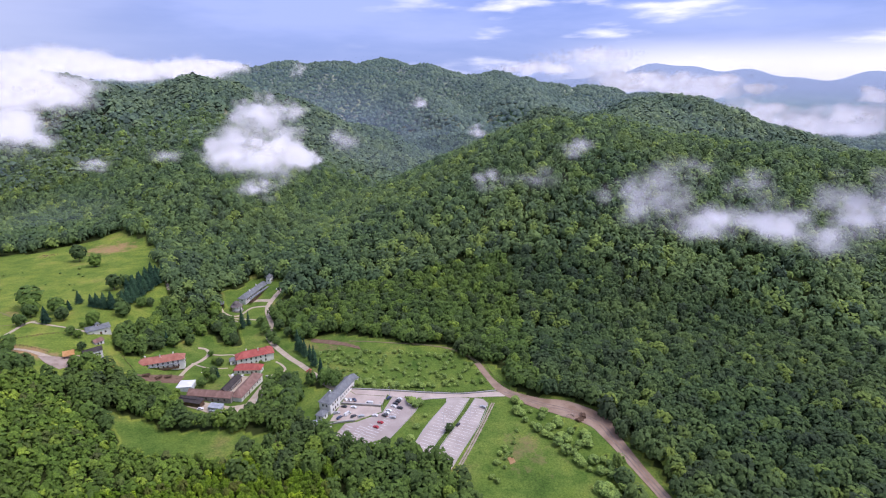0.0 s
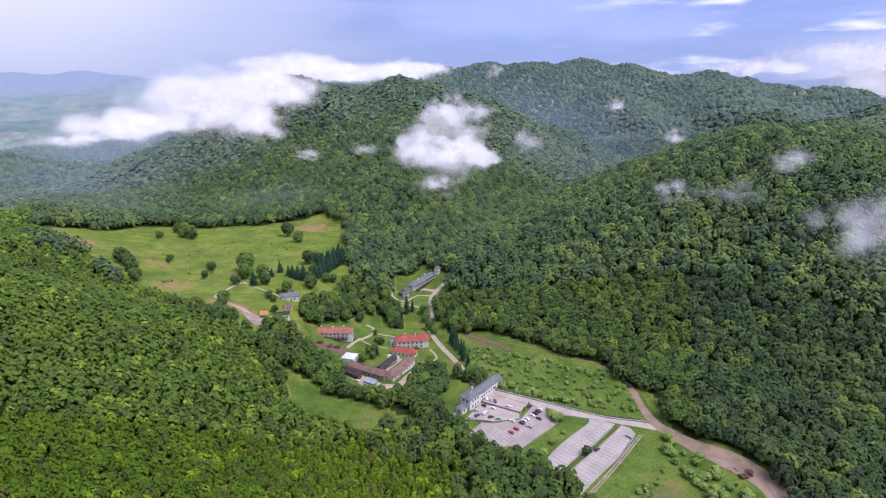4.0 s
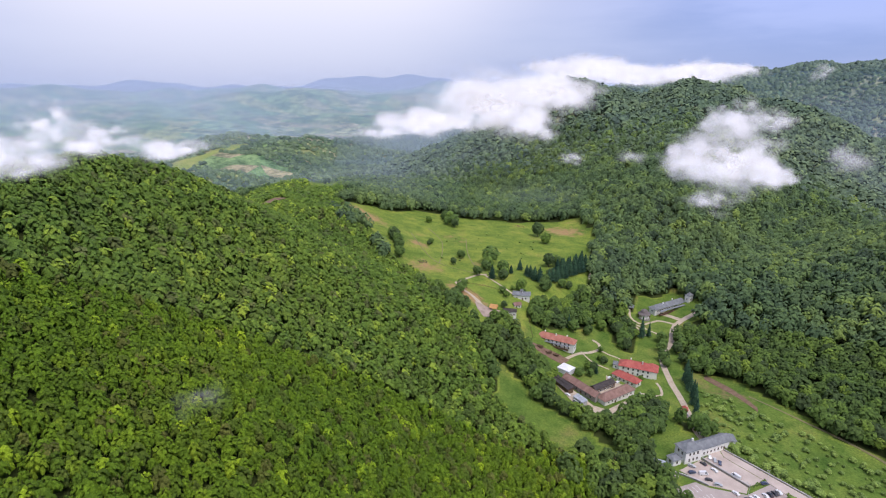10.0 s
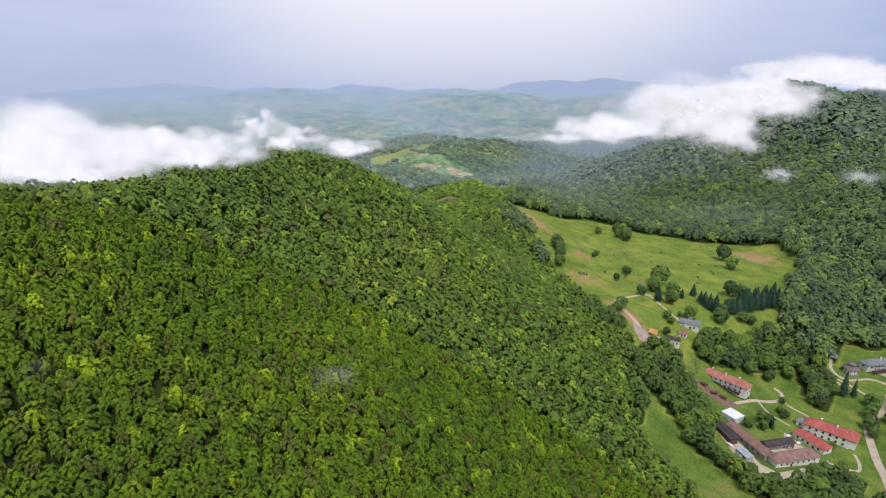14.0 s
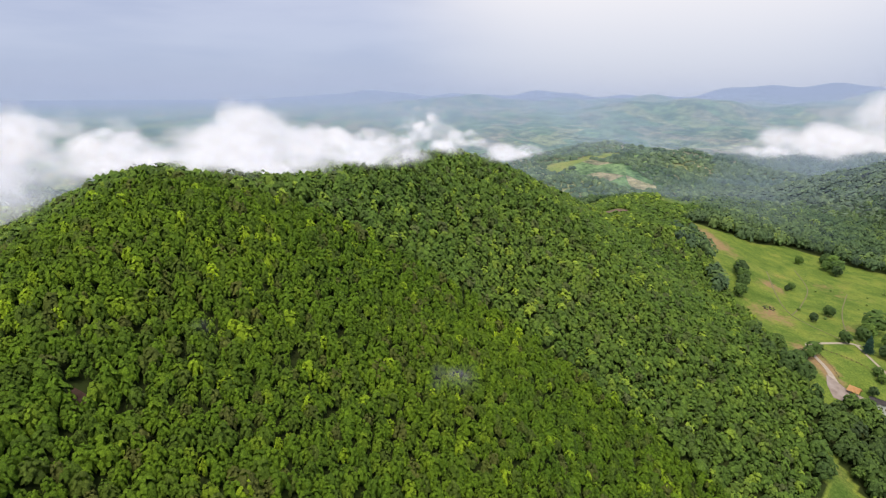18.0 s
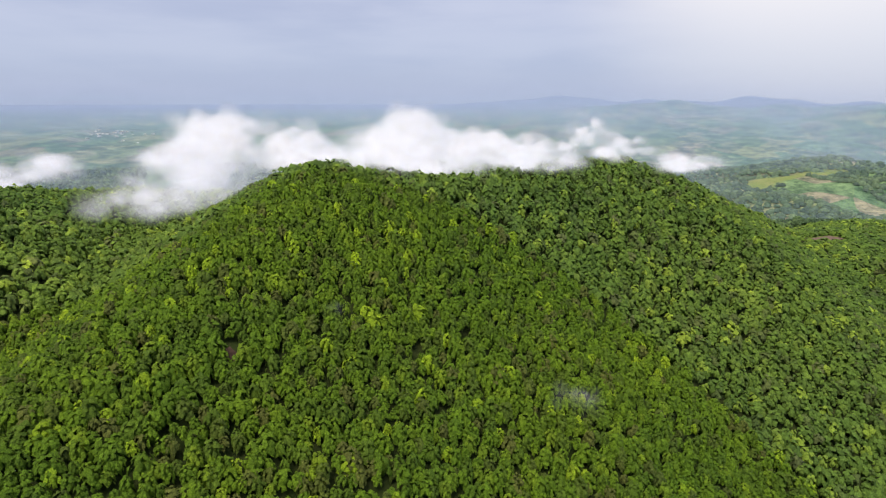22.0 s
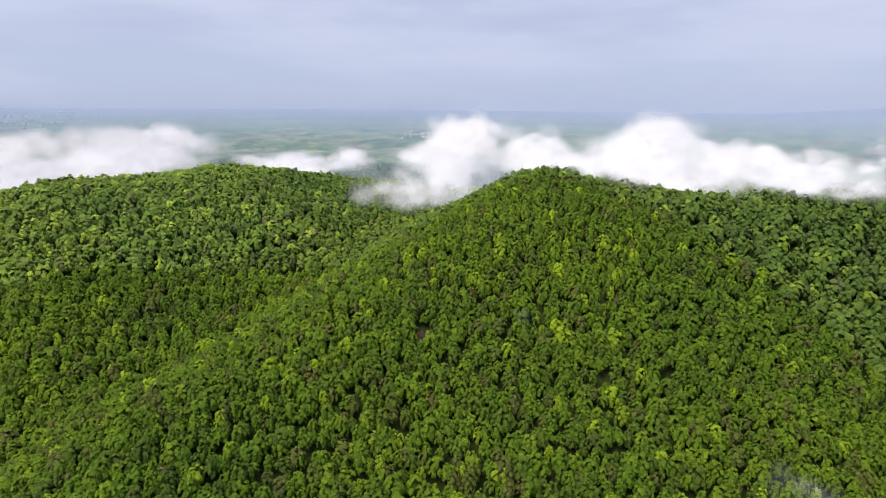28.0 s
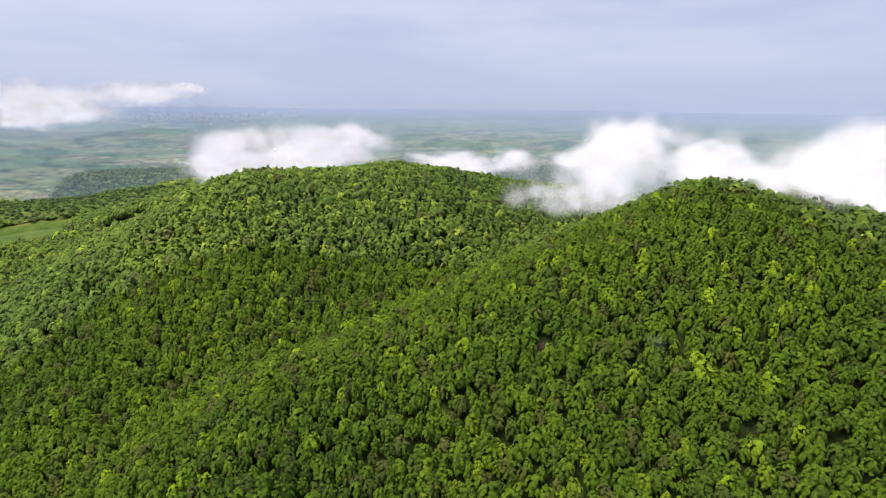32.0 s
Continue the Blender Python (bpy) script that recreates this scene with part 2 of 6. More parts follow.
def inside(poly, x, y):
    x, y = np.asarray(x, float), np.asarray(y, float)
    hit = np.zeros(x.shape, bool)
    for (ax, ay), (bx, by) in zip(poly, poly[1:] + poly[:1]):
        if ay == by:
            continue
        hit ^= ((ay > y) != (by > y)) & (x < (bx - ax) * (y - ay) / (by - ay) + ax)
    return hit


OPEN = {
    "meadow": [(-480, 306), (-527, 334), (-510, 384), (-509, 442), (-438, 493), (-364, 576), (-301, 526), (-240, 426), (-223, 405), (-222, 348), (-222, 319), (-209, 304), (-209, 277), (-219, 265), (-246, 266), (-284, 272), (-330, 278)],
    "yard": [(-209, 314), (-200, 328), (-202, 352), (-189, 406), (-201, 453), (-188, 495), (-152, 474), (-144, 412), (-110, 362), (-78, 317), (-88, 308), (-110, 314), (-109, 293), (-110, 268), (-125, 262), (-147, 264), (-178, 265), (-211, 277), (-216, 311)],
    "strip": [(-213, 261), (-209, 270), (-175, 256), (-124, 254), (-93, 255), (-86, 243), (-118, 227), (-146, 224), (-170, 230)],
    "gate": [(-96, 308), (-72, 296), (-60, 263), (-70, 250), (-82, 256)],
    "orchard": [(-124, 342), (-122, 378), (-86, 382), (-36, 364), (7, 352), (22, 333), (34, 300), (-16, 292), (-64, 294), (-91, 323)],
    "field": [(5, 292), (40, 290), (54, 276), (79, 253), (83, 236), (88, 206), (93, 180), (30, 170), (16, 200), (0, 222)],
    "park": [(-68, 249), (-70, 300), (40, 302), (38, 286), (5, 222), (-18, 236), (-44, 238)],
    "track": [(24, 330), (34, 332), (46, 296), (70, 286), (92, 278), (97, 262), (105, 233), (114, 196), (124, 120), (100, 120), (94, 190), (86, 232), (76, 258), (52, 272), (32, 290)],
    "hill_meadow": [(-1290, 350), (-1540, 600), (-1590, 560), (-1350, 325)],
    "south_meadow": [(112, -350), (165, -358), (220, -378), (240, -535), (150, -545), (128, -480), (100, -400)],
    "south_strip": [(90, -325), (72, -290), (52, -258), (36, -246), (24, -254), (38, -290), (56, -325), (76, -338)],
    "brush": [(60, -600), (110, -560), (200, -545), (280, -540), (290, -600), (200, -640), (90, -660)],
    "plot": [(-498, 228), (-528, 268), (-554, 258), (-526, 216)],
    "saddle": [(-585, 318), (-650, 340), (-735, 402), (-720, 424), (-650, 396), (-588, 352)],
}
WOODED = [
    [(-222, 317), (-227, 332), (-223, 344), (-218, 353), (-219, 379), (-225, 405), (-231, 425), (-222, 427), (-210, 426), (-203, 395), (-190, 391), (-174, 397), (-167, 394), (-152, 366), (-172, 371), (-194, 383), (-197, 367), (-200, 345), (-208, 331)],
    [(-223, 269), (-222, 290), (-215, 296), (-200, 294), (-182, 289), (-168, 281), (-145, 265), (-148, 257), (-161, 259), (-174, 259), (-193, 261), (-213, 258)],
]


def open_land(x, y):
    x, y = np.asarray(x, float), np.asarray(y, float)
    wx, wy = x + 2.5 * np.sin(y * 0.11 + x * 0.05), y + 2.5 * np.sin(x * 0.13 - y * 0.04)
    hit = np.zeros(x.shape, bool)
    for poly in OPEN.values():
        hit |= inside(poly, wx, wy)
    for poly in WOODED:
        hit &= ~inside(poly, wx, wy)
    return hit


def parched(x, y):
    """Where the grass is brown and bare: heath, a small quarry, trampled ground."""
    d = np.zeros(np.shape(x))
    for cx, cy, a, b, k in ((-478, 328, 42, 17, 0.75), (-345, 522, 26, 20, 0.66), (-385, 335, 14, 10, 0.6), (-330, 300, 22, 14, 0.55), (-260, 288, 26, 7, 0.8), (-312, 350, 10, 7, 0.5), (-213, 439, 14, 12, 0.7), (-86, 361, 26, 8, 0.4), (45, 240, 18, 22, 0.35), (-395, 395, 26, 12, 0.35)):
        d = np.maximum(d, k * np.exp(-(((x - cx) / a) ** 2) - ((y - cy) / b) ** 2))
    return d


def ndc(name, verts, faces, material, smooth=True, tones=None):
    """A mesh from arrays of corners and of triangles or quads."""
    me = bpy.data.meshes.new(name)
    verts, faces = np.asarray(verts, np.float32), np.asarray(faces, np.int32)
    k = faces.shape[1]
    me.vertices.add(len(verts))
    me.vertices.foreach_set("co", verts.ravel())
    me.loops.add(faces.size)
    me.loops.foreach_set("vertex_index", faces.ravel())
    me.polygons.add(len(faces))
    me.polygons.foreach_set("loop_start", np.arange(0, faces.size, k, dtype=np.int32))
    me.polygons.foreach_set("loop_total", np.full(len(faces), k, np.int32))
    if smooth:
        me.polygons.foreach_set("use_smooth", np.ones(len(faces), bool))
    if tones is not None:
        a = me.attributes.new("tone", "FLOAT", "POINT")
        a.data.foreach_set("value", np.asarray(tones, np.float32))
    me.update(calc_edges=True)
    me.materials.append(material)
    return me


def sheet(name, radii, turns, material):
    a = np.linspace(0, 2 * np.pi, turns, endpoint=False)
    R, A = np.meshgrid(radii, a, indexing="ij")
    x, y = CX - np.sin(A) * R, CY + np.cos(A) * R
    z = height(x, y)
    n, k = len(radii), turns
    i, j = np.meshgrid(np.arange(n - 1), np.arange(k), indexing="ij")
    q = np.stack([i * k + j, i * k + (j + 1) % k, (i + 1) * k + (j + 1) % k, (i + 1) * k + j], -1).reshape(-1, 4)
    me = ndc(name, np.stack([x, y, z], -1).reshape(-1, 3), q[:, ::-1], material, True, (open_land(x, y) * np.where(inside(OPEN["meadow"], x, y), 0.8, 1.0)).ravel())
    a = me.attributes.new("dry", "FLOAT", "POINT")
    a.data.foreach_set("value", parched(x, y).ravel().astype(np.float32))
    return me


def ground_material():
    m, t, p = mat("grass_and_earth", 0.9, 0, 0.1)
    grass = ramp(t, noise_tex(t, 0.035, 5, 0.6), [(0.30, (0.080, 0.138, 0.026)), (0.48, (0.116, 0.184, 0.034)), (0.60, (0.158, 0.218, 0.044)), (0.74, (0.200, 0.200, 0.066))])
    tuft = ramp(t, noise_tex(t, 0.9, 4, 0.7), [(0.35, (0.62, 0.66, 0.6)), (0.65, (1.2, 1.15, 1.1))])
    grass = blend(t, 1.0, grass, tuft, "MULTIPLY")
    wide = ramp(t, noise_tex(t, 0.09, 4, 0.65), [(0.34, (0.70, 0.80, 0.72)), (0.5, (1.0, 1.0, 1.0)), (0.68, (1.18, 1.10, 1.0))])
    grass = blend(t, 1.0, grass, wide, "MULTIPLY")
    bare = ramp(t, noise_tex(t, 0.25, 5, 0.7), [(0.36, (0.26, 0.21, 0.09)), (0.52, (0.22, 0.15, 0.085)), (0.66, (0.20, 0.22, 0.07))])
    worn = t.nodes.new("ShaderNodeMath")
    worn.operation = "MULTIPLY_ADD"
    worn.inputs[1].default_value = 2.0
    t.links.new(attr(t, "dry"), worn.inputs[0])
    t.links.new(ramp(t, noise_tex(t, 0.12, 5, 0.7), [(0.3, (0, 0, 0)), (0.7, (1, 1, 1))]), worn.inputs[2])
    hold = t.nodes.new("ShaderNodeMapRange")
    hold.inputs["From Min"].default_value, hold.inputs["From Max"].default_value = 0.95, 1.6
    t.links.new(worn.outputs[0], hold.inputs["Value"])
    grass = blend(t, hold.outputs[0], grass, bare)
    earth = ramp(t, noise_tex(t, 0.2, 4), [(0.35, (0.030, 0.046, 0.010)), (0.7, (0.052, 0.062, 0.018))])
    # hay meadows are paler than the mown lawns
    hay = t.nodes.new("ShaderNodeMapRange")
    hay.inputs["From Min"].default_value, hay.inputs["From Max"].default_value = 0.98, 0.82
    t.links.new(attr(t, "tone"), hay.inputs["Value"])
    grass = blend(t, hay.outputs[0], grass, blend(t, 1.0, grass, (1.42, 1.26, 1.15), "MULTIPLY"))
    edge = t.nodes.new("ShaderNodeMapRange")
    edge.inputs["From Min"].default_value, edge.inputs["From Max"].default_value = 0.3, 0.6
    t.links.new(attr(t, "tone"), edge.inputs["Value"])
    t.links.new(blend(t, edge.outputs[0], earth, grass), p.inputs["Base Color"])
    bump(t, p, noise_tex(t, 1.1, 4), 0.6, 0.25)
    return m


def plain_material():
    """Fields, hedges and villages of the wide plain; the far sheet adds painted haze."""
    m, t, p = mat("distant_plain", 0.95, 0, 0.05)
    co = t.nodes.new("ShaderNodeTexCoord")
    mp = t.nodes.new("ShaderNodeMapping")
    mp.inputs["Scale"].default_value = (0.0065, 0.0105, 0.0)
    mp.inputs["Rotation"].default_value = (0, 0, 0.5)
    t.links.new(co.outputs["Object"], mp.inputs["Vector"])
    vor = t.nodes.new("ShaderNodeTexVoronoi")
    vor.inputs["Scale"].default_value = 1.0
    t.links.new(mp.outputs[0], vor.inputs["Vector"])
    sep = t.nodes.new("ShaderNodeSeparateColor")
    t.links.new(vor.outputs["Color"], sep.inputs[0])
    f = ramp(t, sep.outputs[0], [(0.0, (0.13, 0.22, 0.11)), (0.3, (0.20, 0.29, 0.13)), (0.5, (0.31, 0.33, 0.16)), (0.65, (0.29, 0.31, 0.19)), (0.8, (0.30, 0.27, 0.18)), (1.0, (0.19, 0.30, 0.15))])
    wood = ramp(t, noise_tex(t, 0.011, 8, 0.72), [(0.46, (0, 0, 0)), (0.62, (0.85, 0.85, 0.85))])
    f = blend(t, wood, f, (0.045, 0.085, 0.045))
    fleck = ramp(t, noise_tex(t, 0.03, 3, 0.8), [(0.34, (0.5, 0.56, 0.58)), (0.66, (1.5, 1.42, 1.3))])
    f = blend(t, 1.0, f, fleck, "MULTIPLY")
    f = blend(t, attr(t, "tone"), f, ramp(t, noise_tex(t, 0.02), [(0.3, (0.20, 0.26, 0.07)), (0.7, (0.30, 0.30, 0.11))]))
    t.links.new(f, p.inputs["Base Color"])
    return m, t, p, f, co


M["ground"] = ground_material()
M["plain"], _t, _p, _f, _c = plain_material()
M["hazed_plain"], _t, _p, _f, _c = plain_material()
# Haze painted in: base colour fades to black, blue emission grows with range
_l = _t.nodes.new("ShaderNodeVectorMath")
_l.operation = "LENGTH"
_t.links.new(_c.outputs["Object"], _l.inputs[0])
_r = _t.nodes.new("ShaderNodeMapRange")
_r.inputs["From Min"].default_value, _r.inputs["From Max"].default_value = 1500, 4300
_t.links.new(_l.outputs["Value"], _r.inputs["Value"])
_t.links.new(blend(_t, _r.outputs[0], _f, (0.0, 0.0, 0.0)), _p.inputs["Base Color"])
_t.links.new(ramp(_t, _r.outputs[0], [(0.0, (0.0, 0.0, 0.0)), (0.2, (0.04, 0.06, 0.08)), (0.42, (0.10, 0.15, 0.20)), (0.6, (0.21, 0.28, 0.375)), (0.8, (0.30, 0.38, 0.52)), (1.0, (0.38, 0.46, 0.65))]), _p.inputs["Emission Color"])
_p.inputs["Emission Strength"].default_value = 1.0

_rad = np.concatenate([np.linspace(0.05, 150, 25), np.linspace(155, 620, 100), np.geomspace(628, 950, 30)])
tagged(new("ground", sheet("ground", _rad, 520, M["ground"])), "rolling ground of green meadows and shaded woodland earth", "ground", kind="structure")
tagged(new("ground", sheet("ground", np.geomspace(950, 1700, 55), 520, M["plain"])), "lowland of fields, hedges and woods beyond the hills", "ground", kind="structure")
tagged(new("backdrop", sheet("backdrop", np.geomspace(1700, 4850, 75), 480, M["hazed_plain"])), "wide plain with fields and hills on the horizon, blue haze painted as glow", "backdrop", kind="structure")

# ---- woods ----
rng = np.random.default_rng(7)


def octa():
    v = np.array([(1, 0, 0), (-1, 0, 0), (0, 1, 0), (0, -1, 0), (0, 0, 1), (0, 0, -1)], float)
    f = np.array([(0, 2, 4), (2, 1, 4), (1, 3, 4), (3, 0, 4), (2, 0, 5), (1, 2, 5), (3, 1, 5), (0, 3, 5)])
    return v, f


def leafy_crown(count, seed, wide=1.0, tall=1.0, size=0.34, core=0.7, under=1.5, sides=5):
    """A crown of leaf clumps on a lumpy ellipsoid of radius 1, with uneven outline and gaps; each clump is a ragged dome."""
    g = np.random.default_rng(seed)
    v0, f0 = octa()
    lumps = g.normal(0, 1, (7, 3)) + (0, 0, 0.5)
    lumps /= np.linalg.norm(lumps, axis=1)[:, None]
    vs, fs = [], []
    for i in range(count):
        z = 1 - under * (i + 0.5) / count
        a = i * 2.39996 + g.uniform(-0.5, 0.5)
        s = math.sqrt(max(0.0, 1 - min(1, abs(z)) ** 2))
        out = np.array([math.cos(a) * s, math.sin(a) * s, z])
        reach = 0.66 + 0.30 * max(0, (lumps @ out).max()) ** 3 + g.uniform(-0.12, 0.12)
        nrm = 0.85 * out + (0, 0, 0.62) + g.normal(0, 0.25, 3)
        nrm /= np.linalg.norm(nrm)
        p = np.cross(nrm, g.normal(0, 1, 3))
        p /= np.linalg.norm(p)
        q = np.cross(nrm, p)
        t0 = g.uniform(0, 6.28)
        k = size * g.uniform(0.7, 1.3)
        tuft = [out * reach + k * g.uniform(0.7, 1.25) * (p * math.cos(t0 + j * 2 * math.pi / sides) + q * math.sin(t0 + j * 2 * math.pi / sides)) for j in range(sides)]
        tuft.append(out * reach + nrm * k * g.uniform(0.4, 0.8))
        vs.append(np.array(tuft) * (wide, wide, tall))
        fs.append(np.array([(j, (j + 1) % sides, sides) for j in range(sides)]) + (sides + 1) * i)
    if core:
        vs.append(v0 * core * (wide, wide, tall))
        fs.append(f0 + (sides + 1) * count)
    return np.concatenate(vs), np.concatenate(fs)


def dome_crown(seed):
    g = np.random.default_rng(seed)
    vs, fs = [(0, 0, 1.0)], []
    for ring, (z, r) in enumerate(((0.62, 0.72), (-0.1, 1.0))):
        for i in range(5):
            a = (i + 0.5 * ring) * 2 * math.pi / 5
            k = g.uniform(0.78, 1.2)
            vs.append((math.cos(a) * r * k, math.sin(a) * r * k, z * g.uniform(0.8, 1.2)))
    for i in range(5):
        j = (i + 1) % 5
        fs += [(0, 1 + i, 1 + j), (1 + i, 6 + i, 1 + j), (1 + j, 6 + i, 6 + j)]
    return np.array(vs, float), np.array(fs)


def spread(protos, x, y, z, wide, tall, tone, g):
    """Joined copies of crown shapes, turned and scaled."""
    pick = g.integers(0, len(protos), len(x))
    turn = g.uniform(0, 2 * np.pi, len(x))
    V, F, T, at = [], [], [], 0
    for k, (pv, pf) in enumerate(protos):
        i = np.where(pick == k)[0]
        if not len(i):
            continue
        c, s = np.cos(turn[i])[:, None], np.sin(turn[i])[:, None]
        vx = (pv[None, :, 0] * c - pv[None, :, 1] * s) * wide[i, None] + x[i, None]
        vy = (pv[None, :, 0] * s + pv[None, :, 1] * c) * wide[i, None] + y[i, None]
        vz = pv[None, :, 2] * tall[i, None] + z[i, None]
        V.append(np.stack([vx, vy, vz], -1).reshape(-1, 3))
        F.append((pf[None] + (np.arange(len(i)) * len(pv))[:, None, None] + at).reshape(-1, 3))
        T.append(np.repeat(tone[i], len(pv)))
        at += len(i) * len(pv)
    return np.concatenate(V), np.concatenate(F), np.concatenate(T)


def scatter(cell, box, keep):
    """Jittered points of a grid within a box where keep(x, y) holds."""
    gx, gy = np.meshgrid(np.arange(box[0], box[1], cell), np.arange(box[2], box[3], cell * 0.9))
    gx = gx + (np.arange(gx.shape[0]) % 2)[:, None] * cell * 0.5
    x = (gx + rng.uniform(-0.34, 0.34, gx.shape) * cell).ravel()
    y = (gy + rng.uniform(-0.34, 0.34, gy.shape) * cell).ravel()
    ok = keep(x, y)
    return x[ok], y[ok]


def polar(x, y):
    return np.hypot(x - CX, y - CY), np.degrees(np.arctan2(-(x - CX), y - CY))


def round_west(x, y):
    r, a = polar(x, y)
    return r, np.where(a < -100, a + 360, a)


LOOKOUTS = ((34, 45, 193), (2, 2, 190), (5, 88, 192), (25, 16, 192), (25, 73, 192))
_gx = np.arange(-2700, 2700, 10.0)
RELIEF = height(*np.meshgrid(_gx, _gx))


def in_sight(x, y, top):
    """Whether a treetop stands clear of the hills between it and the airspace over the valley."""
    seen = np.zeros(x.shape, bool)
    for ex, ey, ez in LOOKOUTS:
        clear = np.ones(x.shape, bool)
        for k in np.linspace(0.05, 0.97, 80):
            i = np.clip(((ex + (x - ex) * k + 2700) / 10).round().astype(int), 0, len(_gx) - 1)
            j = np.clip(((ey + (y - ey) * k + 2700) / 10).round().astype(int), 0, len(_gx) - 1)
            clear &= RELIEF[j, i] - 3 < ez + (top - ez) * k
        seen |= clear
    return seen


def wood(name, label, cell, box, keep, protos, material, radius, tall, lift, smooth=True, mean=0.48, gaps=0.0):
    """A wood as one object: full crowns on the slopes in sight, plain ones behind the hills."""
    x, y = scatter(cell, box, keep)
    if gaps:
        stay = rng.uniform(0, 1, len(x)) > gaps
        x, y = x[stay], y[stay]
    k = rng.uniform(0.70, 1.36, len(x))
    w = radius * k * rng.uniform(0.9, 1.1, len(x))
    h = tall * k * rng.uniform(0.8, 1.25, len(x))
    tone = np.clip(rng.normal(mean, 0.26, len(x)), 0, 0.97) + (rng.uniform(0, 1, len(x)) > 0.994) * 0.5
    z = height(x, y)
    seen = in_sight(x, y, z + lift + 6)
    z = z + lift * rng.uniform(0.8, 1.3, len(x))
    tone = np.clip(tone, 0, 1)
    V, F, T, at = [], [], [], 0
    for some, shapes in ((seen, protos), (~seen, STUB)):
        if some.any():
            v, f, q = spread(shapes, x[some], y[some], z[some], w[some], h[some], tone[some], rng)
            V.append(v)
            F.append(f + at)
            T.append(q)
            at += len(v)
    return tagged(new(name, ndc(name, np.concatenate(V), np.concatenate(F), material, smooth, np.concatenate(T))), label, "forest", kind="stuff")


def on_young_hill(x, y):
    ragged = 10 * np.sin(x * 0.09 + 3 * np.sin(y * 0.05)) + 8 * np.sin(x * 0.31 + y * 0.27)
    return y + ragged < np.interp(x, [-700, -560, -430, -320, -205, -160, -110, -60, -20], [250, 262, 285, 280, 256, 240, 230, 212, 170])


SADDLE = [(-415, 196), (-440, 262), (-470, 305), (-540, 335), (-590, 380), (-700, 450), (-790, 440), (-760, 340), (-640, 232), (-520, 178)]


def shrubby(x, y):
    return inside(SADDLE, x + 9 * np.sin(y * 0.07), y + 9 * np.sin(x * 0.08)) & ~open_land(x, y)


NEAR = [leafy_crown(32, s, w, 1.0, 0.31, 0.72, 1.4, 4) for s, w in enumerate((0.9, 1.0, 1.1, 0.85, 1.05, 0.95, 1.15, 1.0, 0.9))]
MID = [leafy_crown(24, 40 + s, 1.0, 1.0, 0.35, 0.74, 1.5, 3) for s in range(9)]
SLIM = [leafy_crown(12, 20 + s, 1.0, 1.0, 0.46, 0.74, 1.4, 4) for s in range(9)]
WIDE = [leafy_crown(56, 80 + s, 1.0, 1.0, 0.255, 0.70, 1.5, 4) for s in range(7)]
FAINT = [leafy_crown(6, 60 + s, 1.0, 1.0, 0.62, 0.72, 1.2, 4) for s in range(7)]
DOME = [dome_crown(90 + s) for s in range(6)]
STUB = [(v[[0, 6, 7, 8, 9, 10]], np.array([(0, 1 + i, 1 + (i + 1) % 5) for i in range(5)])) for v, f in DOME]


def near_hill(x, y):
    r, a = round_west(x, y)
    return (r < 215) & (r > 62) & (a > 20) & (a < 212) & ~open_land(x, y) & on_young_hill(x, y) & (np.hypot(x + 87, y + 42) > 3.3)


def mid_hill(x, y):
    r, a = round_west(x, y)
    return (r >= 215) & (r < np.where(a < 105, 560, 430)) & (a > 20) & (a < 215) & ~open_land(x, y) & on_young_hill(x, y) & ~shrubby(x, y)


def southern(x, y):
    return round_west(x, y)[1] + 5 * np.sin(x * 0.11 + 2 * np.sin(y * 0.07)) + 4 * np.sin(y * 0.29) > 152


def vale(x, y):
    r, a = polar(x, y)
    return (r < 420) & (r > 150) & (a > -52) & (a < 75) & ~open_land(x, y) & ~((a > 20) & on_young_hill(x, y))


def slope(x, y):
    r, a = polar(x, y)
    return (r >= 420) & (r < 940 + 90 * np.sin(x * 0.02) * np.sin(y * 0.017 + 1) + 60 * rng.normal(0, 1, r.shape)) & (a > -52) & (a < 80) & ~open_land(x, y) & ~((r < 560) & (a > 20) & on_young_hill(x, y)) & ~shrubby(x, y)


def beyond(x, y):
    r, a = polar(x, y)
    return (r >= 880) & (r < 2600) & (a > -50) & (a < 62) & ~open_land(x, y)


def lowland(x, y):
    r, a = round_west(x, y)
    w = np.sin(x * 0.011 + 2 * np.sin(y * 0.007)) + np.sin(y * 0.013 + 1.7 * np.sin(x * 0.006))
    return (r >= np.where((a < 105) & on_young_hill(x, y), 560, 430)) & (r < 2200) & (a > 60) & (a < 215) & ((w > -1.25) | (r < 620)) & ~open_land(x, y) & ~((r < 900) & (a < 80)) & ~shrubby(x, y)


wood("forest", "dense young broadleaf forest with yellow-green crowns on the near hillside", 3.3, (-240, 220, -240, 270), near_hill, NEAR, M["young"], 2.0, 3.1, 3.4)
wood("forest", "young broadleaf forest along the ridge of the near hill", 4.1, (-640, 420, -540, 330), lambda x, y: mid_hill(x, y) & ~southern(x, y), SLIM, M["ridge"], 2.3, 3.2, 3.6, True, 0.55)
wood("forest", "light green broadleaf forest on the southern hill", 4.1, (-640, 420, -540, 330), lambda x, y: mid_hill(x, y) & southern(x, y), SLIM, M["light"], 2.3, 3.2, 3.6, True, 0.55)
wood("forest", "mature broadleaf trees along the valley bottom", 6.4, (-420, 70, 120, 470), lambda x, y: vale(x, y) & (x < 62), WIDE, M["old"], 4.0, 4.7, 5.0)
wood("forest", "dark tall broadleaf trees above the dirt road", 6.8, (50, 420, 120, 470), lambda x, y: vale(x, y) & (x >= 62), WIDE, M["dusky"], 4.3, 5.0, 5.0)
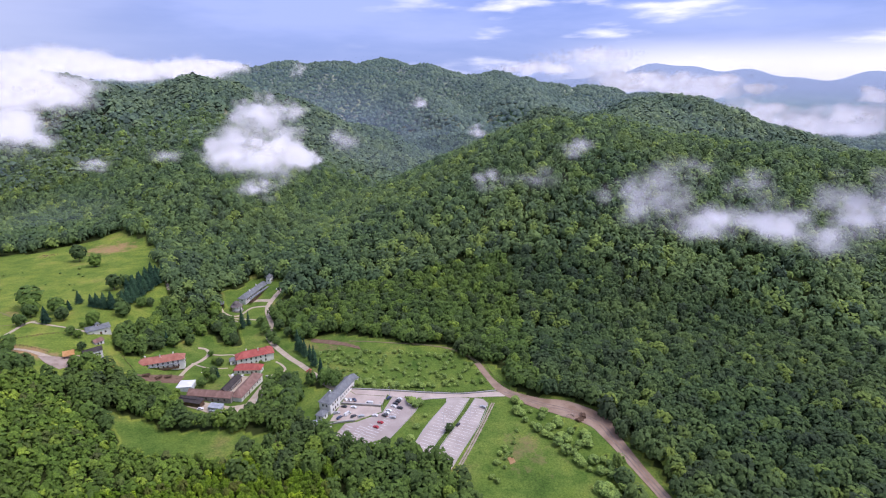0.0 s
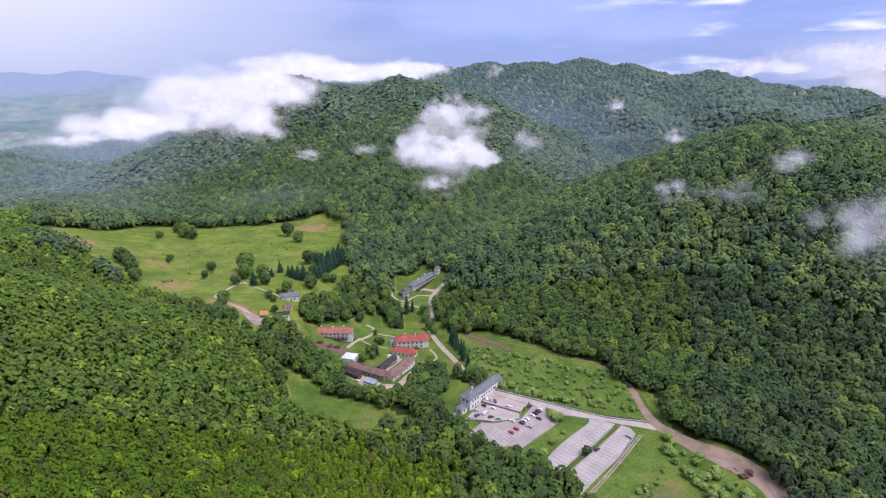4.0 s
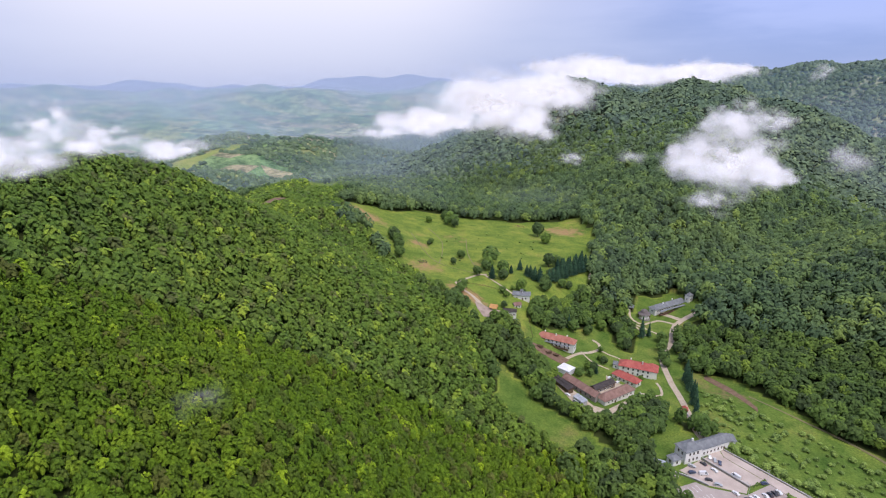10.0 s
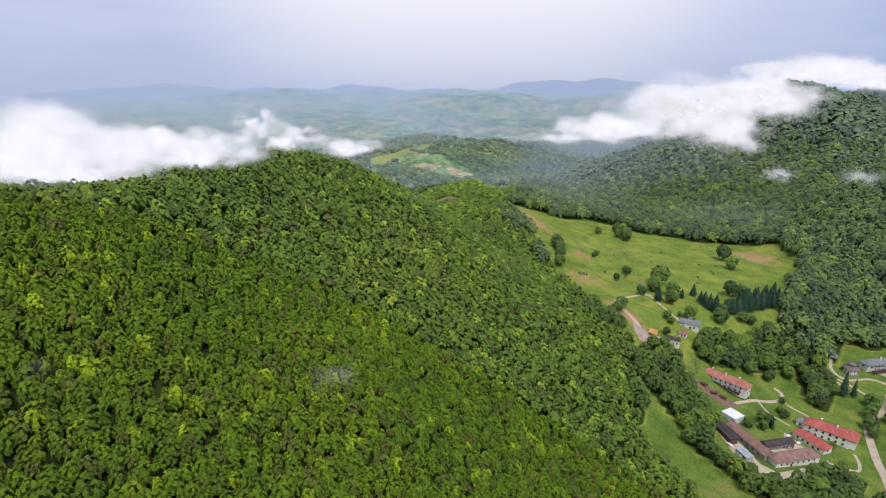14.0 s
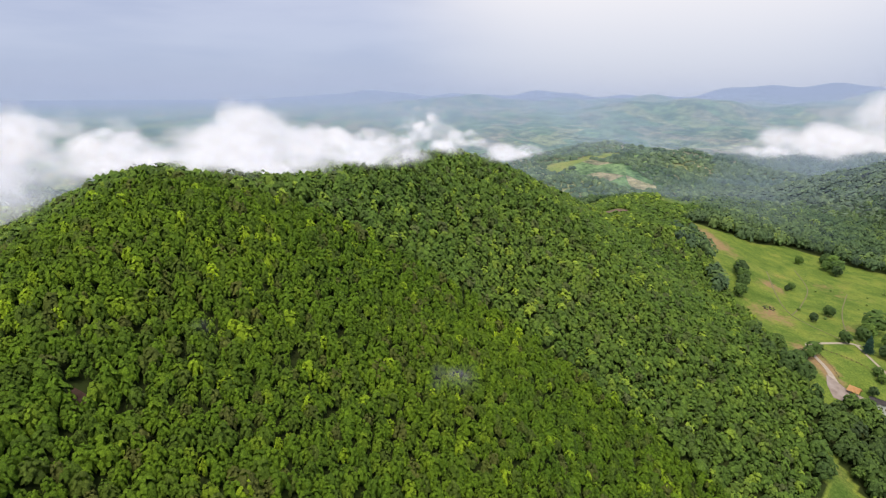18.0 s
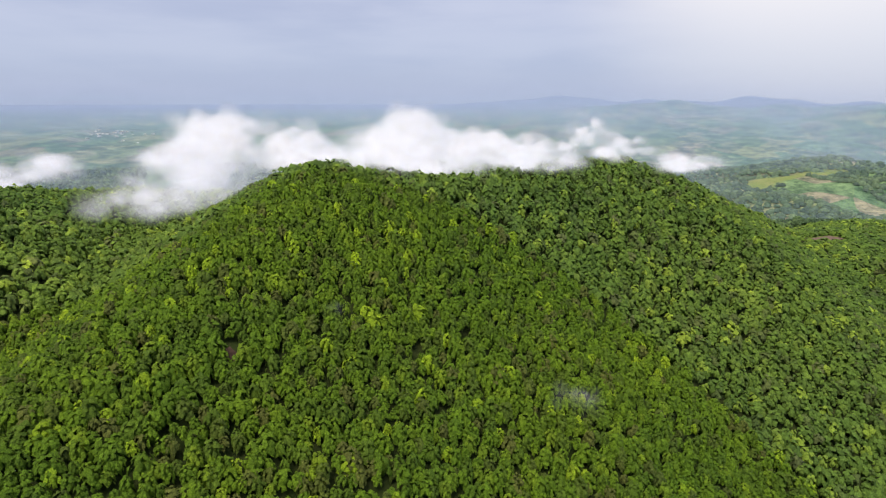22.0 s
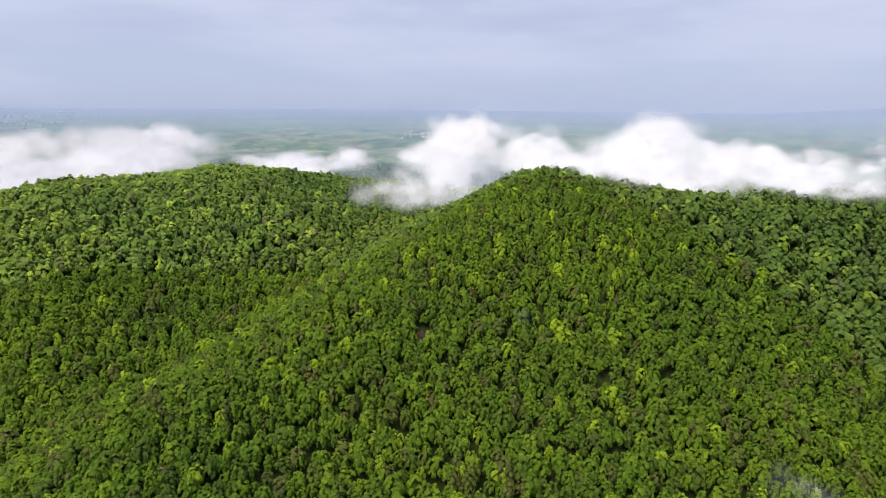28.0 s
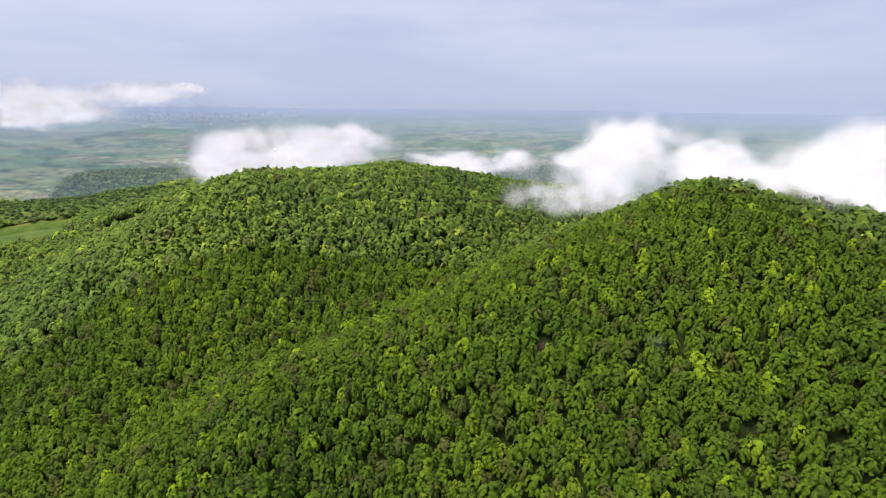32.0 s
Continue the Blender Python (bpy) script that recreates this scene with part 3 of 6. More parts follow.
wood("forest", "dark mature forest on the steep valley slopes", 8.4, (-900, 620, 150, 960), slope, MID, M["slope"], 5.2, 6.2, 6.0, True, 0.52)
wood("thicket", "light green brushwood on the saddle beyond the meadow", 5.4, (-800, -400, 170, 460), shrubby, FAINT, M["ridge"], 2.7, 2.8, 1.6, True, 0.6, 0.12)
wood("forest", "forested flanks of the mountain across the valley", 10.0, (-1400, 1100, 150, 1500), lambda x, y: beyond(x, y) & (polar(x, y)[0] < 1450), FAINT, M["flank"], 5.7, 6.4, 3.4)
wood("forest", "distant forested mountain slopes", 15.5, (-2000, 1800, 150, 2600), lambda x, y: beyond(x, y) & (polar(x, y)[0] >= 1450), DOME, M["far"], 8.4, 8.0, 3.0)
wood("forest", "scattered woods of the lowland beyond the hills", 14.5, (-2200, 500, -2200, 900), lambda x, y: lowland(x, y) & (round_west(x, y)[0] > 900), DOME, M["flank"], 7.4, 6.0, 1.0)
wood("forest", "brushy young woods on the low hills beyond the ridge", 7.6, (-950, 500, -950, 600), lambda x, y: lowland(x, y) & (round_west(x, y)[0] <= 900), FAINT, M["light"], 4.2, 3.8, 1.6)
wood("brush", "pale scattered bushes on an open hillside", 7.0, (40, 300, -680, -520), lambda x, y: inside(OPEN["brush"], x, y), FAINT, M["old"], 2.2, 2.0, 0.4)


def underneath(x, y):
    r, a = polar(x, y)
    return (r < 420) & ~open_land(x, y) & ~near_hill(x, y) & ~mid_hill(x, y) & ~vale(x, y) & (np.hypot(x + 87, y + 42) > 9)


wood("forest", "broadleaf woods covering the side valley below", 7.4, (-420, 440, -400, 470), underneath, MID, M["old"], 4.4, 5.0, 3.4)

# ---- surfaces of roads and buildings ----
M["asphalt"] = plain("pale_asphalt", (0.47, 0.385, 0.33), (0.60, 0.50, 0.435), 0.12, 0.75, 0, 2.5)
M["lot"] = plain("grey_paving", (0.40, 0.335, 0.30), (0.49, 0.415, 0.375), 0.10, 0.7, 0, 2.0)
M["wet"] = plain("wet_paving", (0.43, 0.365, 0.32), (0.56, 0.485, 0.43), 0.10, 0.45, 0, 2.0)
M["dirt"] = plain("wet_dirt", (0.31, 0.235, 0.185), (0.45, 0.36, 0.30), 0.25, 0.85, 0, 2.0)
M["mud"] = plain("churned_mud", (0.27, 0.18, 0.125), (0.40, 0.29, 0.215), 0.12, 0.8, 0, 1.2)
M["rut"] = plain("pressed_mud", (0.22, 0.16, 0.125), (0.30, 0.23, 0.185), 0.3, 0.7, 0, 2.0)
M["loam"] = plain("dark_wet_loam", (0.075, 0.042, 0.028), (0.12, 0.068, 0.046), 0.5, 0.9, 0, 2.0)
M["gravel"] = plain("gravel_path", (0.45, 0.365, 0.27), (0.58, 0.485, 0.37), 0.4, 0.9, 0, 3.0)
M["worn"] = plain("worn_grass_track", (0.18, 0.18, 0.075), (0.27, 0.22, 0.12), 0.3, 0.95, 0, 2.0)
M["soil"] = plain("ploughed_soil", (0.17, 0.105, 0.07), (0.25, 0.16, 0.11), 0.5, 0.95, 0, 2.0)
M["clay"] = plain("orange_clay", (0.36, 0.20, 0.09), (0.44, 0.28, 0.14), 0.6, 0.95, 0, 2.0)
M["paint"] = plain("line_paint", (0.80, 0.80, 0.79), (0.88, 0.88, 0.87), 1.0, 0.7)
M["kerb"] = plain("kerb_stone", (0.42, 0.41, 0.39), (0.52, 0.50, 0.48), 0.8, 0.85)
M["lime"] = plain("white_plaster", (0.88, 0.86, 0.80), (0.94, 0.92, 0.87), 0.35, 0.85, 0, 3.0)
M["stone"] = plain("field_stone", (0.28, 0.26, 0.23), (0.42, 0.39, 0.35), 1.2, 0.9)
M["slate"] = plain("grey_shingles", (0.16, 0.17, 0.18), (0.25, 0.26, 0.27), 0.5, 0.7, 0, 4.0, 0.05)
M["shingle"] = plain("weathered_wood_shingles", (0.15, 0.125, 0.12), (0.23, 0.20, 0.19), 0.6, 0.85, 0, 4.0, 0.05)
M["red"] = plain("red_roof_tiles", (0.38, 0.085, 0.07), (0.50, 0.14, 0.11), 0.35, 0.75, 0, 4.0, 0.05)
M["salmon"] = plain("faded_red_roof_tiles", (0.36, 0.13, 0.09), (0.50, 0.22, 0.16), 0.30, 0.8, 0, 4.0, 0.05)
M["brown"] = plain("old_brown_roof_tiles", (0.22, 0.125, 0.10), (0.34, 0.21, 0.17), 0.35, 0.85, 0, 4.0, 0.05)
M["dark"] = plain("dark_roofing", (0.045, 0.038, 0.038), (0.085, 0.07, 0.065), 0.5, 0.8)
M["orange"] = plain("fresh_orange_boards", (0.55, 0.27, 0.09), (0.66, 0.36, 0.15), 0.7, 0.75)
M["wood"] = plain("brown_timber", (0.11, 0.065, 0.04), (0.19, 0.12, 0.075), 0.8, 0.8)
M["canvas"] = plain("white_canvas", (0.80, 0.80, 0.82), (0.88, 0.88, 0.90), 0.3, 0.6)
M["steel"] = plain("galvanised_steel", (0.45, 0.47, 0.50), (0.60, 0.62, 0.65), 0.6, 0.45, 0.4)
M["tyre"] = plain("tyre_rubber", (0.02, 0.02, 0.02), (0.035, 0.035, 0.035), 3, 0.9)
M["lampglass"], _t, _p = mat("lamp_glass", 0.2)
_p.inputs["Base Color"].default_value = (0.8, 0.78, 0.7, 1)
M["tail"], _t, _p = mat("tail_lamp", 0.25)
_p.inputs["Base Color"].default_value = (0.35, 0.02, 0.02, 1)
M["glass"], _t, _p = mat("window_glass", 0.08, 0.0, 0.6)
_p.inputs["Base Color"].default_value = (0.045, 0.055, 0.065, 1)
for _n, _c in (("white", (0.80, 0.80, 0.80)), ("black", (0.02, 0.02, 0.023)), ("silver", (0.42, 0.44, 0.46)), ("red_car", (0.42, 0.012, 0.02)), ("blue", (0.035, 0.055, 0.11))):
    M[_n], _t, _p = mat("car_paint_" + _n, 0.3, 0.1, 0.5)
    _dust = blend(_t, noise_tex(_t, 1.4), _c, tuple(0.85 * v + 0.03 for v in _c))
    _t.links.new(_dust, _p.inputs["Base Color"])
    _p.inputs["Coat Weight"].default_value = 0.4

# ---- building blocks ----


def finish(bm, name, material, smooth=False):
    me = bpy.data.meshes.new(name)
    bm.normal_update()
    bm.to_mesh(me)
    bm.free()
    me.materials.append(material)
    if smooth:
        for f in me.polygons:
            f.use_smooth = True
    return me


def part(name, bm, material, parent, label="", smooth=False):
    ob = new(name, finish(bm, name, material, smooth) if isinstance(bm, bmesh.types.BMesh) else bm)
    ob.parent = parent
    return tagged(ob, label)


def thing(name, m, label, category, group=""):
    ob = new(name)
    ob.empty_display_size = 0.5
    ob.matrix_world = m
    return tagged(ob, label, category, group)


def box(bm, x0, x1, y0, y1, z0, z1):
    v = [bm.verts.new(c) for c in ((x0, y0, z0), (x1, y0, z0), (x1, y1, z0), (x0, y1, z0), (x0, y0, z1), (x1, y0, z1), (x1, y1, z1), (x0, y1, z1))]
    for f in ((3, 2, 1, 0), (4, 5, 6, 7), (0, 1, 5, 4), (1, 2, 6, 5), (2, 3, 7, 6), (3, 0, 4, 7)):
        bm.faces.new([v[i] for i in f])
    return bm


def boxes(*dims):
    bm = bmesh.new()
    for d in dims:
        box(bm, *d)
    return bm


def tube(bm, a, b, r0, r1, n=7):
    a, b = Vector(a), Vector(b)
    q = (b - a).to_track_quat("Z", "Y")
    rings = []
    for c, r in ((a, r0), (b, r1)):
        rings.append([bm.verts.new(c + q @ Vector((r * math.cos(k * 6.2832 / n), r * math.sin(k * 6.2832 / n), 0))) for k in range(n)])
    for k in range(n):
        bm.faces.new((rings[0][k], rings[0][(k + 1) % n], rings[1][(k + 1) % n], rings[1][k]))
    bm.faces.new(rings[1])
    bm.faces.new(rings[0][::-1])
    return bm


def drape(name, poly, material, lift, cell=3.0):
    """A flat shape laid on the ground, cut into cells so that it follows the slope."""
    bm = bmesh.new()
    bm.faces.new([bm.verts.new((x, y, 0)) for x, y in poly])
    bmesh.ops.triangulate(bm, faces=bm.faces[:])
    xs, ys = [p[0] for p in poly], [p[1] for p in poly]
    for axis, lo, hi in ((0, min(xs), max(xs)), (1, min(ys), max(ys))):
        c = math.ceil(lo / cell) * cell
        while c < hi:
            no = (1, 0, 0) if axis == 0 else (0, 1, 0)
            bmesh.ops.bisect_plane(bm, geom=bm.verts[:] + bm.edges[:] + bm.faces[:], plane_co=(c if axis == 0 else 0, c if axis == 1 else 0, 0), plane_no=no)
            c += cell
    co = np.array([v.co[:2] for v in bm.verts])
    z = height(co[:, 0], co[:, 1])
    for v, h in zip(bm.verts, z):
        v.co.z = h + lift
    for f in bm.faces:
        if f.normal.z < 0:
            f.normal_flip()
    edge = [e for e in bm.edges if e.is_boundary]
    made = bmesh.ops.extrude_edge_only(bm, edges=edge)
    for v in [g for g in made["geom"] if isinstance(g, bmesh.types.BMVert)]:
        v.co.z -= lift + 0.2
    return finish(bm, name, material)


def ribbon(name, line, width, material, lift, tall=0.0, step=2.0):
    """A strip along a line on the ground; tall makes a wall or kerb of it."""
    pts, wid = [], []
    ws = width if isinstance(width, (list, tuple)) else [width] * len(line)
    p = [Vector((x, y)) for x, y in line]
    n = len(p)
    for i in range(n - 1):
        p0, p1, p2, p3 = p[max(i - 1, 0)], p[i], p[i + 1], p[min(i + 2, n - 1)]
        k = max(1, int((p2 - p1).length / step))
        for j in range(k):
            t = j / k
            if n > 2:
                q = 0.5 * ((2 * p1) + (p2 - p0) * t + (2 * p0 - 5 * p1 + 4 * p2 - p3) * t * t + (3 * p1 - p0 - 3 * p2 + p3) * t ** 3)
            else:
                q = p1.lerp(p2, t)
            pts.append(q)
            wid.append(ws[i] + (ws[i + 1] - ws[i]) * t)
    pts.append(p[-1])
    wid.append(ws[-1])
    bm = bmesh.new()
    rows = []
    across = 1 if tall else max(1, int(max(wid) / 2.5))
    for i, q in enumerate(pts):
        d = (pts[min(i + 1, len(pts) - 1)] - pts[max(i - 1, 0)]).normalized()
        s = Vector((-d.y, d.x))
        row = []
        for k in range(across + 1):
            c = q + s * wid[i] * (k / across - 0.5)
            row.append(Vector((c.x, c.y, ground_z(c.x, c.y) + lift)))
        rows.append(row)
    top = [[bm.verts.new(c + Vector((0, 0, tall))) for c in row] for row in rows]
    low = [[bm.verts.new(c - Vector((0, 0, 0.3))) for c in row] for row in rows]
    for i in range(len(rows) - 1):
        for k in range(across):
            bm.faces.new((top[i][k + 1], top[i][k], top[i + 1][k], top[i + 1][k + 1])[::-1])
        bm.faces.new((low[i][0], low[i + 1][0], top[i + 1][0], top[i][0])[::-1])
        bm.faces.new((low[i][-1], top[i][-1], top[i + 1][-1], low[i + 1][-1])[::-1])
    for e in (0, -1):
        f = [low[e][0], *top[e], low[e][-1]]
        bm.faces.new(f if e == 0 else f[::-1])
    bmesh.ops.recalc_face_normals(bm, faces=bm.faces[:])
    return finish(bm, name, material)


def roof_mesh(L, W, H, rise, kind, over=0.5, thick=0.18):
    """A pitched roof over a body L by W: gable, hip or pent, with eaves."""
    a, b = L / 2 + over, W / 2 + over
    drop = rise * over / (W / 2)
    r = {"gable": a, "hip": max(0.4, a - b), "pyramid": 0.05}.get(kind, a)
    bm = bmesh.new()
    if kind == "pent":
        v = [(-a, -b, H), (a, -b, H), (a, b, H + rise), (-a, b, H + rise)]
        lo = [bm.verts.new(c) for c in v]
        hi = [bm.verts.new((x, y, z + thick)) for x, y, z in v]
        faces = [(0, 1, 2, 3)]
    else:
        v = [(-a, -b, H - drop), (a, -b, H - drop), (a, b, H - drop), (-a, b, H - drop), (-r, 0, H + rise), (r, 0, H + rise)]
        lo = [bm.verts.new(c) for c in v]
        hi = [bm.verts.new((x, y, z + thick)) for x, y, z in v]
        faces = [(0, 1, 5, 4), (2, 3, 4, 5)]
        if kind != "gable":
            faces += [(1, 2, 5), (3, 0, 4)]
    for f in faces:
        bm.faces.new([hi[i] for i in f])
        bm.faces.new([lo[i] for i in f][::-1])
    edge = [(0, 1), (1, 2), (2, 3), (3, 0)] if kind in ("hip", "pyramid", "pent") else [(0, 1), (2, 3), (1, 5), (5, 2), (3, 4), (4, 0)]
    for i, j in edge:
        bm.faces.new((lo[i], lo[j], hi[j], hi[i]))
    bmesh.ops.recalc_face_normals(bm, faces=bm.faces[:])
    return bm


def wall_mesh(L, W, H, rise, kind, foot=2.0):
    bm = boxes((-L / 2, L / 2, -W / 2, W / 2, -foot, H))
    if kind == "gable":
        for s in (-1, 1):
            x0, x1 = s * L / 2 - 0.15, s * L / 2
            tri = [(x, y, z) for x in sorted((x0, x1)) for y, z in ((-W / 2, H), (W / 2, H), (0, H + rise * 0.97))]
            v = [bm.verts.new(c) for c in tri]
            for f in ((0, 1, 2), (3, 5, 4), (0, 3, 4, 1), (1, 4, 5, 2), (2, 5, 3, 0)):
                bm.faces.new([v[i] for i in f])
        bmesh.ops.recalc_face_normals(bm, faces=bm.faces[:])
    return bm


_win = {}


def window_set(parent, x, y, z, turn, w=0.9, h=1.2, frame="lime", shutters=False):
    """A window: frame with sill, and its pane."""
    key = (w, h, frame)
    if key not in _win:
        t = 0.09
        _win[key] = (finish(boxes((-w / 2 - t, -w / 2, -0.07, 0.05, -h / 2, h / 2), (w / 2, w / 2 + t, -0.07, 0.05, -h / 2, h / 2), (-w / 2 - t, w / 2 + t, -0.07, 0.05, h / 2, h / 2 + t),
                                  (-w / 2 - 0.14, w / 2 + 0.14, -0.16, 0.05, -h / 2 - t, -h / 2), (-0.03, 0.03, -0.05, 0.03, -h / 2, h / 2)), "window_frame", M[frame]),
                     finish(boxes((-w / 2, w / 2, -0.03, 0.04, -h / 2, h / 2)), "pane", M["glass"]))
    fm, pm = _win[key]
    win = new("window", fm)
    win.parent = parent
    win.matrix_basis = pose(x, y, z, 0, 0, turn)
    pane = new("pane", pm)
    pane.parent = win
    return win


def house(name, x, y, turn, L, W, H, rise, kind, walls, roof, label, category="house", rows=((1.7, 3.0),), sides="sn", over=0.5, door=None, chimneys=(), frame="wood", win=(0.9, 1.2), base=0.0, group=""):
    """A house: wall body, roof, windows with panes, door and chimneys. turn: the way of its length."""
    z = min(ground_z(x + dx, y + dy) for dx in (-3, 3) for dy in (-3, 3)) + 0.3 + base
    ob = thing(name, pose(x, y, z, 0, 0, turn), label, category, group)
    part("wall", wall_mesh(L, W, H, rise, kind), M[walls], ob)
    rf = part("roof", roof_mesh(L, W, H, rise, kind, over), M[roof], ob)
    part("ridge_cap", boxes((-(L / 2 + over if kind == "gable" else max(0.4, L / 2 - W / 2)), L / 2 + over if kind == "gable" else max(0.4, L / 2 - W / 2), -0.14, 0.14, H + rise + 0.12, H + rise + 0.30)), M[roof], rf)
    for zc, gap in rows:
        for side in sides:
            span = L if side in "sn" else W
            n = max(1, int((span - 1.2) / gap))
            for i in range(n):
                u = (i - (n - 1) / 2) * gap
                if side == "s" and door is not None and zc < 2.2 and abs(u - door) < 1.2:
                    continue
                px, py, rz = {"s": (u, -W / 2, 0), "n": (u, W / 2, 180), "e": (L / 2, u, 90), "w": (-L / 2, u, -90)}[side]
                window_set(ob, px, py, zc, rz, win[0], win[1], frame)
    if door is not None:
        d = part("door", boxes((door - 0.6, door + 0.6, -W / 2 - 0.06, -W / 2 + 0.06, -0.3, 2.1)), M["wood"], ob)
        part("door_handle", boxes((door + 0.4, door + 0.47, -W / 2 - 0.13, -W / 2 - 0.06, 0.9, 1.05)), M["steel"], d)
    for cx, cy in chimneys:
        part("chimney", boxes((cx - 0.35, cx + 0.35, cy - 0.35, cy + 0.35, H + rise * 0.3, H + rise + 1.0), (cx - 0.45, cx + 0.45, cy - 0.45, cy + 0.45, H + rise + 1.0, H + rise + 1.15)), M["lime"], rf, "white plastered chimney")
    return ob

# ---- roads, car parks, paths ----


def laid(name, me, label, category):
    return tagged(new(name, me), label, category, kind="structure")


laid("road", ribbon("road", [(-137, 494), (-148, 474), (-157, 437), (-145, 405), (-140, 382), (-118, 353), (-102, 335), (-89, 319), (-75, 302), (-66, 297)], [5, 5, 4.5, 4, 4, 4.2, 4, 4, 4, 4], M["gravel"], 0.16), "pale gravel road winding up through the hamlet", "road")
laid("road", drape("road", [(-61, 297.5), (-34, 295), (-8, 292.3), (12, 291.2), (34, 294.5), (40, 293), (39, 289), (28, 288.6), (20, 287.8), (9, 288.2), (-3, 287), (-14, 285), (-23, 287), (-35, 289.5), (-56, 292)], M["asphalt"], 0.14), "pale wet asphalt access road", "road")
laid("road", ribbon("road", [(24, 330), (31, 310), (40, 294), (58, 282), (74, 276), (90, 264), (95, 246), (101, 222), (108, 196), (116, 160), (124, 120)], [4, 4.5, 7, 11, 17, 15, 9, 6.5, 6, 5.5, 5.5], M["mud"], 0.20), "muddy brown dirt road with wheel ruts", "road")
for _o in (-1.3, 1.1):
    laid("wheel_rut", ribbon("wheel_rut", [(40 + _o, 294), (58, 282 + _o), (76, 274 + _o), (90 + _o, 263), (95 + _o, 246), (101 + _o, 222), (108 + _o, 196)], 0.8, M["rut"], 0.22), "darker rut pressed into the dirt road", "road")
for _o in (-0.7, 0.7):
    laid("track", ribbon("track", [(31 + _o, 282), (29 + _o, 277), (23 + _o, 261), (15 + _o, 241), (9 + _o, 227)], 0.8, M["dirt"], 0.12), "worn wheel track across the grass", "track")
_paths = [
    ([(-250, 443), (-246, 437), (-241, 430), (-234, 418)], 2.0),
    ([(-191, 414), (-181, 410), (-165, 403)], 1.2),
    ([(-176, 306), (-177, 326), (-174, 339), (-174, 350), (-179, 356), (-184, 355)], 2.4),
    ([(-175, 349), (-165, 350), (-157, 352), (-151, 347)], 1.6),
    ([(-178, 332), (-165, 328), (-152, 330)], 1.2),
    ([(-281, 296), (-284, 312), (-287, 330), (-284, 335)], 2.4),
    ([(-285, 333), (-270, 329), (-253, 326), (-243, 325)], 1.8),
    ([(-281, 296), (-268, 291), (-252, 289), (-240, 286), (-228, 282)], [2.0, 2.0, 2.4, 4, 5]),
    ([(-158, 436), (-171, 433), (-177, 417), (-188, 417), (-196, 427)], 2.0),
    ([(-154, 412), (-169, 413), (-181, 411)], 1.6),
    ([(-183, 442), (-170, 446), (-157, 445)], 4.0),
    ([(-122, 342), (-115, 335), (-111, 326), (-120, 318)], 1.6),
]
for _l in ([(-284, 336), (-300, 340), (-322, 352), (-350, 372), (-385, 402)], [(-282, 336), (-298, 326), (-330, 318), (-370, 330), (-420, 352)], [(-330, 318), (-352, 340), (-392, 372), (-440, 392)]):
    laid("track", ribbon("track", _l, 0.8, M["worn"], 0.12), "faint worn track through the meadow grass", "track")
laid("road", ribbon("road", [(31, 312), (24, 332), (8, 349), (-14, 357), (-42, 361), (-72, 366)], [3.0, 2.2, 1.9, 1.7, 1.5, 1.2], M["worn"], 0.16), "narrow dirt track between orchard and forest", "road")
for _l, _w in _paths:
    laid("path", ribbon("path", _l, _w, M["gravel"], 0.13), "narrow gravel footpath between lawns", "path")
laid("yard", drape("yard", [(-148, 320), (-130, 317), (-127, 309), (-127, 291), (-139, 291), (-142, 311)], M["gravel"], 0.2), "beige gravel farmyard inside the courtyard", "yard")
laid("yard", drape("yard", [(-130, 279), (-122, 282), (-120, 310), (-112, 312), (-113, 293), (-117, 278), (-125, 270), (-141, 272), (-171, 283), (-169, 288)], M["gravel"], 0.12), "worn gravel lane round the barns", "yard")
laid("yard", drape("yard", [(-234, 290), (-229, 297), (-224, 289), (-229, 278), (-238, 280), (-246, 285)], M["dirt"], 0.15), "bare brown earth in front of the sheds", "yard")
laid("yard", drape("yard", [(-199, 300), (-185, 310), (-174, 313), (-173, 303), (-185, 299), (-196, 296)], M["soil"], 0.15), "reddish bare soil before the long house", "yard")
laid("ploughed_strip", drape("ploughed_strip", [(-104, 373), (-74, 359), (-61, 351), (-63, 356), (-86, 371), (-105, 379)], M["soil"], 0.12), "strip of reddish ploughed soil in the orchard", "field")
laid("ploughed_strip", drape("ploughed_strip", [(-98, 244), (-92, 250), (-88, 236), (-94, 232)], M["soil"], 0.12), "patch of bare reddish soil", "field")
laid("bare_patch", drape("bare_patch", [(34, 232), (37, 233), (38, 229), (35, 227)], M["clay"], 0.14), "small patch of orange clay in the grass", "ground")
laid("ploughed_strip", drape("ploughed_strip", [(-505, 236), (-535, 262), (-548, 254), (-520, 226)], M["soil"], 0.6), "reddish ploughed plot on the far shoulder", "field")

laid("bare_patch", drape("bare_patch", [(-90, -44), (-86, -45.2), (-83.8, -42), (-86, -39), (-89.4, -39.6)], M["loam"], 0.3, 1.0), "reddish bare soil in a gap of the forest", "ground")

# the car parks: three paved lots with painted bays
_upper = laid("car_park", drape("car_park", [(-61, 296.5), (-56, 291.5), (-35, 289), (-38, 279), (-53, 280.5), (-62.5, 281.8)], M["asphalt"], 0.18), "pale pinkish asphalt forecourt before the gatehouse", "car park")
_mid = laid("car_park", drape("car_park", [(-63, 280.4), (-45, 278.6), (-38.2, 277.8), (-37, 273), (-51.5, 264.4), (-66.5, 263.6)], M["asphalt"], 0.12), "sunken pale asphalt lot for cars", "car park")
